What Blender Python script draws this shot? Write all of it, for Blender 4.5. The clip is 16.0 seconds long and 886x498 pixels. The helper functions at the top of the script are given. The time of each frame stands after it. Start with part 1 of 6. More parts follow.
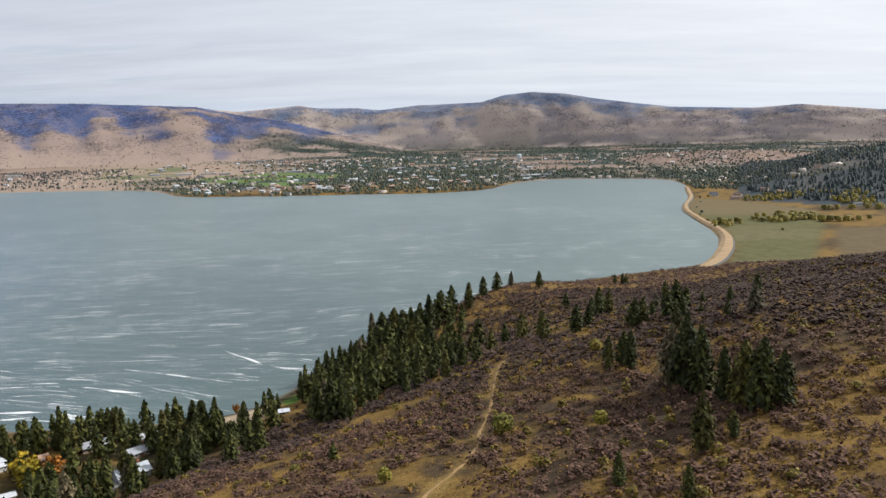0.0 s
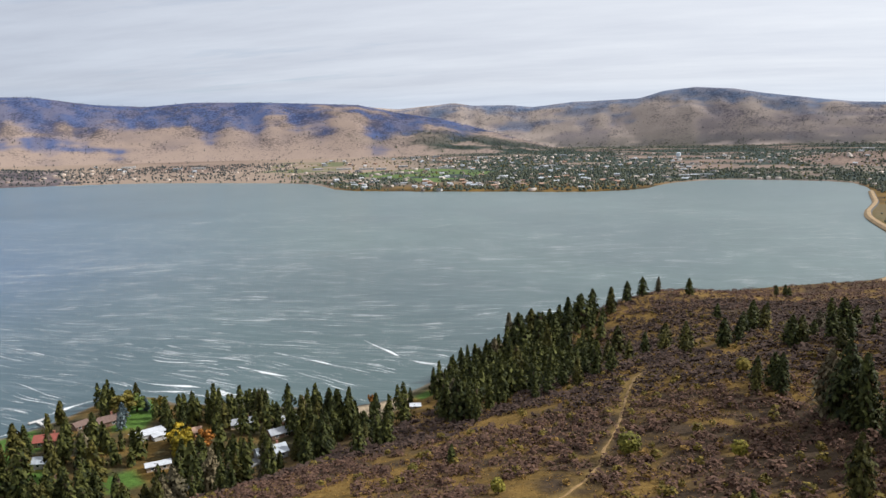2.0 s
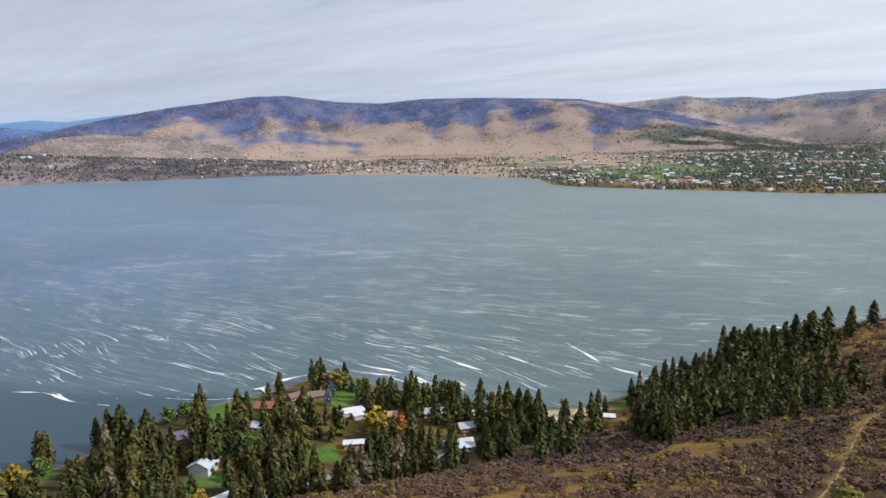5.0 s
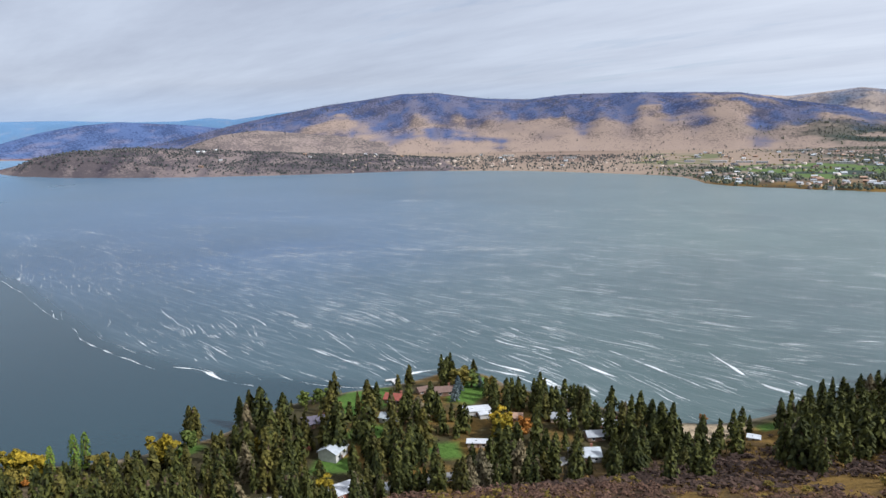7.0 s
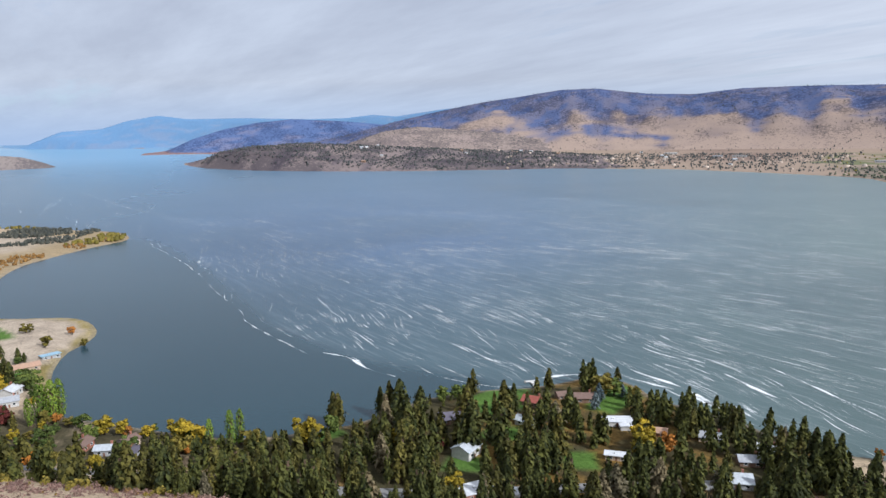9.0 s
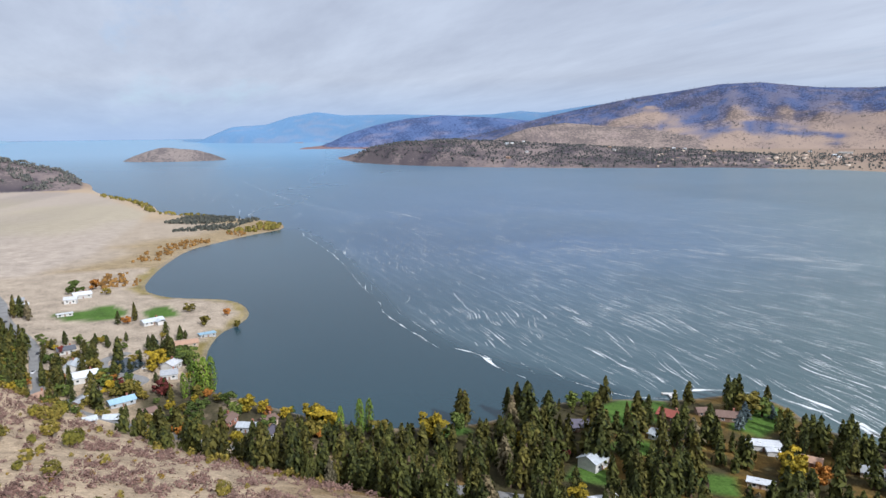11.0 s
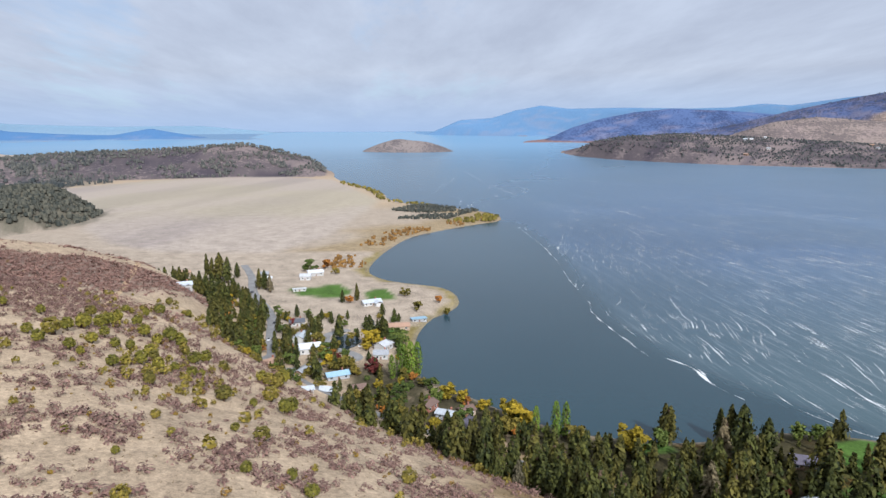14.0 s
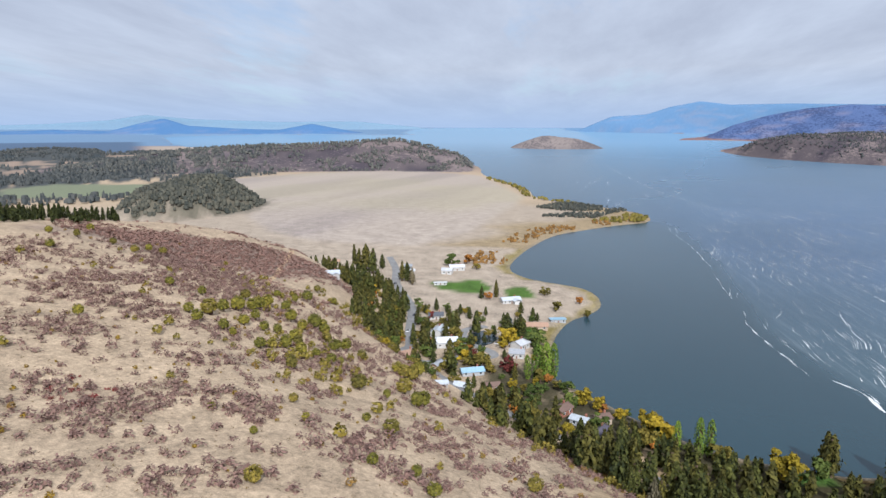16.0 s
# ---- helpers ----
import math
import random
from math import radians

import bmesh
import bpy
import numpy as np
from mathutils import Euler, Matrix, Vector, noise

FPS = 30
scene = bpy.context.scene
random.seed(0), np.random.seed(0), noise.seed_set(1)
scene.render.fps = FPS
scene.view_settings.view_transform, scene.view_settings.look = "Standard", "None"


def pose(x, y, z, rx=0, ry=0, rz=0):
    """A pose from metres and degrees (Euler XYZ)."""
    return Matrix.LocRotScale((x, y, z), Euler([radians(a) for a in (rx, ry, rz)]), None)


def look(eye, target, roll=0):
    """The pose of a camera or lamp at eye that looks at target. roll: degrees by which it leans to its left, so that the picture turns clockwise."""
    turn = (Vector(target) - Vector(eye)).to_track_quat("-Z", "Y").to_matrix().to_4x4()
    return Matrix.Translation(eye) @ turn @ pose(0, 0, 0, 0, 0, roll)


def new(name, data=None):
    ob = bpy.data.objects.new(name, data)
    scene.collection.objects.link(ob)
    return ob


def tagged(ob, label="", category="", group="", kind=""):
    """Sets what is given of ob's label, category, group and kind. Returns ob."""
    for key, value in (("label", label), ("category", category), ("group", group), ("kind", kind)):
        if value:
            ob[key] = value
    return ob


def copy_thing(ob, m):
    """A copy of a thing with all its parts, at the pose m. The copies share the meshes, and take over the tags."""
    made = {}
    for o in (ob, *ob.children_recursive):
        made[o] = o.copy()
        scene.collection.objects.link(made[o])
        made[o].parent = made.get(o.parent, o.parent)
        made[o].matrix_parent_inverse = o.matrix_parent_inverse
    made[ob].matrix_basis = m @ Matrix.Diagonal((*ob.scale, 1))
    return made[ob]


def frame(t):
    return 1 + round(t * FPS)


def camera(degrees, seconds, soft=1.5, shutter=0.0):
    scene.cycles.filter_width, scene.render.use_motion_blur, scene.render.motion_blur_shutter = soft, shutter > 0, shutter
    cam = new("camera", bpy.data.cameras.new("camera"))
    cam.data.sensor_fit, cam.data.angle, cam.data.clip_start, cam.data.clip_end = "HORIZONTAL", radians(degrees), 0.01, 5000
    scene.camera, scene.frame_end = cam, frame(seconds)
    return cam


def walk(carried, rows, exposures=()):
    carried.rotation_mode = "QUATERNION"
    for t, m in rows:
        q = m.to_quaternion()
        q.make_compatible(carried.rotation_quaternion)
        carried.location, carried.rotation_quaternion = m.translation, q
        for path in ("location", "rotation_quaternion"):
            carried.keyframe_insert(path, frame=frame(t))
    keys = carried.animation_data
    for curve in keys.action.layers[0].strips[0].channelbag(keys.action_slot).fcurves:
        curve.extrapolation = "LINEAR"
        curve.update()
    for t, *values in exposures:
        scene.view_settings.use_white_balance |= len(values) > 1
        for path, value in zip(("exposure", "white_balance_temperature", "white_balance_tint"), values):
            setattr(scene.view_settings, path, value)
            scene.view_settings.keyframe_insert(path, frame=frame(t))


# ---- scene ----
cam = camera(64.72, 16.0)
PATH = [
    (0.0, pose(-0.00, -0.00, 154.98, 81.05, 1.40, -0.24)),
    (0.5, pose(1.75, 1.83, 155.06, 81.04, 1.30, 2.78)),
    (1.0, pose(3.43, 3.71, 155.17, 81.06, 1.24, 5.94)),
    (1.5, pose(4.98, 5.62, 155.25, 81.07, 1.22, 8.90)),
    (2.0, pose(6.44, 7.54, 155.35, 81.08, 1.15, 12.15)),
    (2.5, pose(7.70, 9.49, 155.45, 81.05, 1.14, 15.24)),
    (3.0, pose(8.90, 11.45, 155.55, 81.04, 1.10, 18.05)),
    (3.5, pose(10.04, 13.47, 155.68, 81.03, 1.07, 21.06)),
    (4.0, pose(10.97, 15.53, 155.86, 81.02, 1.06, 24.12)),
    (6.5, pose(13.68, 25.98, 156.41, 80.87, 1.00, 38.75)),
    (7.0, pose(14.02, 27.99, 156.52, 80.85, 1.03, 41.80)),
    (7.5, pose(14.20, 30.00, 156.65, 80.81, 1.03, 45.01)),
    (8.0, pose(14.25, 32.01, 156.77, 80.79, 1.02, 48.07)),
    (8.5, pose(14.10, 34.00, 156.91, 80.81, 0.98, 51.36)),
    (9.0, pose(13.74, 35.96, 157.06, 80.77, 0.87, 54.48)),
    (11.5, pose(10.08, 45.32, 157.45, 80.57, 0.53, 69.38)),
    (12.0, pose(9.18, 46.90, 157.56, 80.51, 0.44, 72.45)),
    (12.5, pose(8.15, 48.27, 157.64, 80.42, 0.42, 75.26)),
    (13.0, pose(7.05, 49.48, 157.73, 80.34, 0.36, 78.35)),
    (13.5, pose(5.91, 50.57, 157.83, 80.30, 0.22, 81.47)),
    (14.0, pose(4.73, 51.56, 157.94, 80.21, 0.20, 84.36)),
    (14.5, pose(3.47, 52.41, 157.99, 80.14, 0.13, 87.42)),
    (15.0, pose(2.17, 53.22, 158.00, 80.07, 0.03, 90.49)),
    (15.5, pose(0.82, 53.79, 158.01, 80.00, -0.09, 93.52)),
    (16.0, pose(-0.48, 54.21, 157.96, 79.92, -0.08, 96.36)),
]
walk(cam, PATH, [(0.0, -0.03, 6050, 10), (8.0, -0.03, 5700, 10.5), (16.0, -0.03, 5650, 11)])


# ---------------------------------------------------------------- light
SUN_BEARING, SUN_HEIGHT = 74.0, 37.0         # degrees to the right of +y, degrees over the horizon
SUN_WAY = Vector((math.sin(radians(SUN_BEARING)) * math.cos(radians(SUN_HEIGHT)), math.cos(radians(SUN_BEARING)) * math.cos(radians(SUN_HEIGHT)),
                  math.sin(radians(SUN_HEIGHT))))
sun_data = bpy.data.lights.new("sun", "SUN")
sun_data.energy, sun_data.angle, sun_data.color = 4.9, radians(0.6), (1.0, 0.94, 0.85)
sun = new("sun", sun_data)
sun.matrix_world = look(SUN_WAY * 400 + Vector((0, 0, 200)), Vector((0, 0, 200)))


class Nodes:
    """Short hand for a node tree."""

    def __init__(self, tree):
        self.tree = tree
        tree.nodes.clear()

    def add(self, kind, inputs=(), operation="", blend="", attribute=""):
        node = self.tree.nodes.new(kind)
        if operation:
            node.operation = operation
        if blend:
            node.data_type, node.blend_type = "RGBA", blend
        if attribute:
            node.attribute_name = attribute
        for key, value in dict(inputs).items():
            if isinstance(value, bpy.types.NodeSocket):
                self.tree.links.new(value, node.inputs[key])
            else:
                node.inputs[key].default_value = value
        return node

    def noise(self, where, scale, detail=4.0, rough=0.55):
        return self.add("ShaderNodeTexNoise", {"Vector": where, "Scale": scale, "Detail": detail, "Roughness": rough}).outputs[0]

    def spread(self, value, low, high, a=0.0, b=1.0):
        return self.add("ShaderNodeMapRange", {0: value, 1: low, 2: high, 3: a, 4: b}).outputs[0]

    def mix(self, factor, a, b, blend="MIX"):
        return self.add("ShaderNodeMix", {0: factor, 6: a, 7: b}, blend=blend).outputs[2]

    def maths(self, how, a, b=0.0):
        return self.add("ShaderNodeMath", {0: a, 1: b}, operation=how).outputs[0]


world = bpy.data.worlds.new("sky")
scene.world = world
world.use_nodes = True
n = Nodes(world.node_tree)
air = n.add("ShaderNodeTexSky")
air.sky_type, air.sun_disc, air.altitude = "NISHITA", False, 1260.0
air.sun_elevation, air.sun_rotation, air.dust_density = radians(SUN_HEIGHT), radians(SUN_BEARING), 1.5
blue = air.outputs[0]
way = n.add("ShaderNodeTexCoord").outputs["Generated"]
parts = n.add("ShaderNodeSeparateXYZ", {0: way})
lift = n.maths("MAXIMUM", parts.outputs[2], 0.0)
flat = n.maths("ADD", lift, 0.09)
sheet = n.add("ShaderNodeCombineXYZ", {0: n.maths("DIVIDE", parts.outputs[0], flat), 1: n.maths("DIVIDE", parts.outputs[1], flat), 2: 0.0}).outputs[0]
turned = n.add("ShaderNodeMapping", {"Vector": sheet, "Rotation": (0, 0, radians(28)), "Scale": (0.5, 1.5, 1.0)}).outputs[0]
broad = n.noise(turned, 0.42, 5.0, 0.5)
fine = n.noise(turned, 1.5, 7.0, 0.62)
cover = n.maths("ADD", n.maths("MULTIPLY", broad, 0.62), n.maths("MULTIPLY", fine, 0.38))
thick = n.spread(n.noise(turned, 0.9, 7.0, 0.62), 0.36, 0.64)
towards = n.add("ShaderNodeVectorMath", {0: way, 1: tuple(SUN_WAY)}, operation="DOT_PRODUCT").outputs["Value"]
shine = n.spread(towards, -0.3, 0.95)
cloud = n.maths("MINIMUM", n.maths("ADD", n.spread(cover, 0.24, 0.45), n.spread(towards, 0.35, 0.8)), 1.0)
white = n.mix(shine, (6.55, 6.75, 7.15, 1), (10.9, 10.6, 10.2, 1))
grey = n.mix(shine, (5.35, 5.5, 5.95, 1), (9.6, 9.5, 9.5, 1))
cloud_colour = n.mix(thick, white, grey)
haze = n.mix(shine, (4.3, 5.6, 7.5, 1), (8.2, 8.5, 8.6, 1))
low = n.spread(lift, 0.0, 0.075, 1.0, 0.0)
sky = n.mix(n.maths("MULTIPLY", cloud, 0.95), blue, cloud_colour)
sky = n.mix(n.maths("MULTIPLY", low, 0.75), sky, haze)
back = n.add("ShaderNodeBackground", {"Color": sky, "Strength": 0.1})
n.tree.links.new(back.outputs[0], n.add("ShaderNodeOutputWorld").inputs[0])


# ---------------------------------------------------------------- materials
def material(name, rough=0.8, metal=0.0, gloss=0.3):
    m = bpy.data.materials.new(name)
    m.use_nodes = True
    k = Nodes(m.node_tree)
    shader = k.add("ShaderNodeBsdfPrincipled", {"Roughness": rough, "Metallic": metal, "Specular IOR Level": gloss})
    k.tree.links.new(shader.outputs[0], k.add("ShaderNodeOutputMaterial").inputs[0])
    return m, k, shader


def plain(name, colour, rough=0.8, metal=0.0, vary=0.18, size=0.6, bump=0.0):
    """A painted or natural surface with mottling at two scales."""
    m, k, shader = material(name, rough, metal)
    where = k.add("ShaderNodeTexCoord").outputs["Object"]
    blot = k.spread(k.noise(where, 1 / size), 0.3, 0.7, 1 - vary, 1 + vary)
    speck = k.spread(k.noise(where, 9 / size, 2.0), 0.3, 0.7, 1 - vary * 0.6, 1 + vary * 0.6)
    own = k.spread(k.add("ShaderNodeObjectInfo").outputs["Random"], 0, 1, 0.9, 1.1)
    tone = k.maths("MULTIPLY", k.maths("MULTIPLY", blot, speck), own)
    hue = k.add("ShaderNodeVectorMath", {0: (*colour,), "Scale": tone}, operation="SCALE").outputs[0]
    k.tree.links.new(hue, shader.inputs["Base Color"])
    if bump:
        k.tree.links.new(k.add("ShaderNodeBump", {"Height": k.noise(where, 5 / size), "Strength": bump, "Distance": 0.1}).outputs[0], shader.inputs["Normal"])
    return m


def leaves(name, dark, light, rough=0.75):
    """Foliage: every spray has its own tone, every plant its own hue."""
    m, k, shader = material(name, rough, 0.0, 0.2)
    spray = k.add("ShaderNodeNewGeometry").outputs["Random Per Island"]
    own = k.add("ShaderNodeObjectInfo").outputs["Random"]
    hue = k.mix(spray, (*dark, 1), (*light, 1))
    hue = k.mix(k.spread(own, 0, 1, 0.0, 0.5), hue, k.mix(1.0, hue, (1.30, 1.06, 0.85, 1), "MULTIPLY"))
    hue = k.add("ShaderNodeVectorMath", {0: hue, "Scale": k.spread(own, 0, 1, 0.63, 1.03)}, operation="SCALE").outputs[0]
    k.tree.links.new(hue, shader.inputs["Base Color"])
    return m


def ground_material():
    """Land cover and painted haze come from the sheet; grain, tussocks and stones from noise at metre and ten-metre
    scale.
    """
    m, k, shader = material("ground", 0.95, 0.0, 0.1)
    where = k.add("ShaderNodeNewGeometry").outputs["Position"]
    cover = k.add("ShaderNodeAttribute", attribute="cover").outputs["Color"]
    grain = k.add("ShaderNodeAttribute", attribute="grain").outputs["Fac"]
    big = k.spread(k.noise(where, 0.07, 5.0, 0.6), 0.3, 0.7, -0.22, 0.22)
    tuft = k.spread(k.noise(where, 0.55, 6.0, 0.75), 0.32, 0.68, -0.30, 0.30)
    blades = k.spread(k.noise(where, 2.6, 4.0, 0.7), 0.3, 0.7, -0.22, 0.22)
    vary = k.maths("MULTIPLY", k.maths("ADD", k.maths("ADD", big, tuft), blades), grain)
    wooded = k.add("ShaderNodeAttribute", attribute="wooded").outputs["Fac"]
    upright = k.add("ShaderNodeMapping", {"Vector": where, "Scale": (1.0, 1.0, 2.5)}).outputs[0]
    trees = k.maths("ADD", k.maths("MULTIPLY", k.noise(upright, 0.075, 5.0, 0.72), 0.6), k.maths("MULTIPLY", k.noise(upright, 0.006, 4.0, 0.6), 0.4))
    grown = k.maths("MULTIPLY", k.spread(k.maths("ADD", trees, k.maths("MULTIPLY", wooded, 0.3)), 0.585, 0.625), k.spread(wooded, 0.0, 0.2))
    cover = k.mix(k.maths("MULTIPLY", grown, 0.85), cover, k.mix(1.0, cover, (0.46, 0.48, 0.54, 1), "MULTIPLY"))
    hue = k.add("ShaderNodeVectorMath", {0: cover, "Scale": k.maths("ADD", vary, 0.83)}, operation="SCALE").outputs[0]
    k.tree.links.new(hue, shader.inputs["Base Color"])
    k.tree.links.new(k.add("ShaderNodeBump", {"Height": k.noise(where, 0.5, 6.0, 0.65), "Strength": k.maths("MULTIPLY", grain, 0.5), "Distance": 0.8}).outputs[0], shader.inputs["Normal"])
    return m


def water_material():
    """Turbid lake: a dark green-grey body under a ruffled mirror, fine lines of foam drawn out by the wind."""
    m, k, shader = material("water", 0.16, 0.0, 0.5)
    shader.inputs["IOR"].default_value = 1.33
    where = k.add("ShaderNodeNewGeometry").outputs["Position"]
    ruffled = k.add("ShaderNodeAttribute", attribute="ruffled").outputs["Fac"]
    wind = k.add("ShaderNodeMapping", {"Vector": where, "Rotation": (0, 0, radians(14)), "Scale": (0.055, 1.0, 1.0)}).outputs[0]
    lines = k.noise(wind, 0.34, 4.0, 0.66)
    patch = k.noise(where, 0.004, 3.0)
    foam = k.maths("MULTIPLY", k.spread(lines, 0.53, 0.70), k.spread(patch, 0.35, 0.6, 0.45, 1.0))
    swept = k.add("ShaderNodeMapping", {"Vector": where, "Scale": (0.035, 1.0, 1.0)}).outputs[0]
    foam = k.maths("ADD", foam, k.spread(k.noise(swept, 0.10, 4.0, 0.6), 0.51, 0.63, 0.0, 0.10))
    foam = k.maths("MULTIPLY", foam, ruffled)
    deep = k.mix(k.spread(k.noise(where, 0.0022, 4.0), 0.35, 0.65), (0.012, 0.034, 0.046, 1), (0.019, 0.046, 0.060, 1))
    churned = k.mix(k.spread(k.noise(where, 0.006, 4.0), 0.35, 0.65), (0.060, 0.097, 0.090, 1), (0.082, 0.125, 0.115, 1))
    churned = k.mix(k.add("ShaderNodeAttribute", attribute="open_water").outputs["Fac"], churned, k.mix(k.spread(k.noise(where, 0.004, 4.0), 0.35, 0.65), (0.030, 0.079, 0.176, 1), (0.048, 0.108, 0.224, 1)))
    outer_haze = k.add("ShaderNodeAttribute", attribute="outer_haze").outputs["Fac"]
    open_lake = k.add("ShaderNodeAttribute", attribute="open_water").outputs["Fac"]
    # Far water carries painted haze: paler with distance, greyer towards the sun.
    body = k.mix(outer_haze, k.mix(ruffled, deep, churned), k.mix(open_lake, (0.24, 0.32, 0.315, 1), (0.17, 0.285, 0.405, 1)))
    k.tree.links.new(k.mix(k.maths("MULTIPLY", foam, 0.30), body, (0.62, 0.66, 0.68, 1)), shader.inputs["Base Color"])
    k.tree.links.new(k.maths("ADD", k.maths("MULTIPLY", ruffled, 0.06), 0.26), shader.inputs["Roughness"])
    waves = k.maths("ADD", k.noise(wind, 0.9, 3.0), k.noise(where, 0.35, 3.0))
    k.tree.links.new(k.add("ShaderNodeBump", {"Height": waves, "Strength": k.maths("ADD", k.maths("MULTIPLY", ruffled, 0.2), 0.1), "Distance": 0.35}).outputs[0], shader.inputs["Normal"])
    return m


# ---------------------------------------------------------------- the lie of the land
EYE = np.array([5.0, 27.0, 155.0])          # middle of the flight, 155 m over the lake
# Shores, in metres, walked with the water on one side.
NEAR_SHORE = [(778, 2414), (745, 2124), (623, 1735), (497, 1463), (454, 1245), (423, 1063), (372, 930), (315, 815), (215, 775),
              (95, 712), (5, 640), (-55, 549), (-74, 481), (-90, 445), (-103, 412), (-122, 385), (-162, 373), (-203, 378),
              (-235, 366), (-262, 378), (-287, 370), (-294, 325), (-310, 300), (-318, 275), (-322, 255), (-316, 235), (-314, 196),
              (-333, 150), (-360, 125), (-408, 92), (-424, 77), (-455, 77), (-508, 80), (-560, 95), (-582, 114), (-609, 128),
              (-655, 128), (-684, 115), (-700, 88), (-719, 61), (-763, 41), (-830, 50), (-900, 66)]
NORTH_SHORE = [(-1009, 100), (-1055, 137), (-1130, 208), (-1175, 272), (-1267, 280), (-1344, 250), (-1430, 160), (-1543, 83),
               (-1752, 75), (-2000, -10), (-2305, -78), (-2520, -85), (-2760, -120), (-3250, -800), (-4200, -1700), (-5000, -2500),
               (-6500, -3300), (-9000, -4700), (-10800, -4300), (-10900, -3000), (-11000, -1400), (-14000, -2400), (-40000, -5000), (-40000, 2600), (-22000, 1300),
               (-16500, 1900), (-14000, 3400), (-11800, 3300), (-7800, 1560), (-7900, 2300), (-7000, 2400), (-5600, 2100)]
EAST_SHORE = [(-4900, 1380), (-4477, 1277), (-3626, 1212), (-3034, 1439), (-2635, 1786), (-2400, 2130), (-2288, 2364),
              (-2050, 2474), (-1820, 2570), (-1620, 2560), (-1350, 2540), (-1050, 2480), (-900, 2290), (-790, 2110), (-560, 2062),
              (-300, 2050), (-34, 2018), (145, 2105), (200, 2290), (270, 2430), (410, 2560), (546, 2530)]
HILL_FOOT = [(560, 470), (480, 610), (400, 725), (305, 795), (205, 762), (90, 700), (5, 628), (-50, 540), (-66, 450), (-92, 395),
             (-118, 345), (-140, 300), (-165, 262), (-188, 222), (-215, 178), (-265, 143), (-310, 108), (-345, 70), (-395, 35),
             (-450, -8), (-500, -33), (-575, -52), (-660, -95), (-720, -160), (-740, -270), (-760, -420), (-700, -700), (-300, -900),
             (500, -800), (800, 0)]


def rounded(points, rounds=2):
    """Cut the corners of a line, to make a natural shore of it."""
    p = np.array(points, float)
    for _ in range(rounds):
        q = np.roll(p, -1, 0)
        p = np.stack([0.75 * p + 0.25 * q, 0.25 * p + 0.75 * q], 1).reshape(-1, 2)
    return p


LAKE = rounded(NEAR_SHORE + NORTH_SHORE + EAST_SHORE, 1)
HILL = rounded(HILL_FOOT, 1)


def inside(poly, x, y):
    """Signed distance in metres to the edge of a polygon, positive inside it."""
    x, y = np.asarray(x, float), np.asarray(y, float)
    best, odd = np.full(x.shape, 1e12), np.zeros(x.shape, bool)
    for (ax, ay), (bx, by) in zip(poly, np.roll(poly, -1, 0)):
        dx, dy = bx - ax, by - ay
        k = np.clip(((x - ax) * dx + (y - ay) * dy) / (dx * dx + dy * dy + 1e-9), 0, 1)
        best = np.minimum(best, (x - ax - k * dx) ** 2 + (y - ay - k * dy) ** 2)
        if ay != by:
            odd ^= ((ay > y) != (by > y)) & (x < ax + dx * (y - ay) / dy)
    return np.where(odd, 1, -1) * np.sqrt(best)


def step(a, b, v):
    k = np.clip((v - a) / (b - a), 0, 1)
    return k * k * (3 - 2 * k)


def lattice(x, y, seed):
    """Smooth noise in 0..1 on a unit lattice."""
    xi, yi = np.floor(x).astype(np.int64), np.floor(y).astype(np.int64)
    fx, fy = x - xi, y - yi
    fx, fy = fx * fx * (3 - 2 * fx), fy * fy * (3 - 2 * fy)

    def corner(i, j):
        n = (i * 374761393 + j * 668265263 + seed * 974634713) & 0x7FFFFFFF
        n = ((n ^ (n >> 13)) * 1274126177) & 0x7FFFFFFF
        return ((n ^ (n >> 16)) & 0xFFFF) / 65535.0
    top = corner(xi, yi) * (1 - fx) + corner(xi + 1, yi) * fx
    low = corner(xi, yi + 1) * (1 - fx) + corner(xi + 1, yi + 1) * fx
    return top * (1 - fy) + low * fy


def fbm(x, y, size, seed=1, octaves=4):
    """Noise in about -1..1 with its largest lumps of that many metres."""
    total, weight = 0.0, 0.0
    for k in range(octaves):
        total = total + (lattice(x / size * 2 ** k + 17.3 * k, y / size * 2 ** k - 9.1 * k, seed + k) * 2 - 1) * 0.5 ** k
        weight += 0.5 ** k
    return total / weight * 1.6


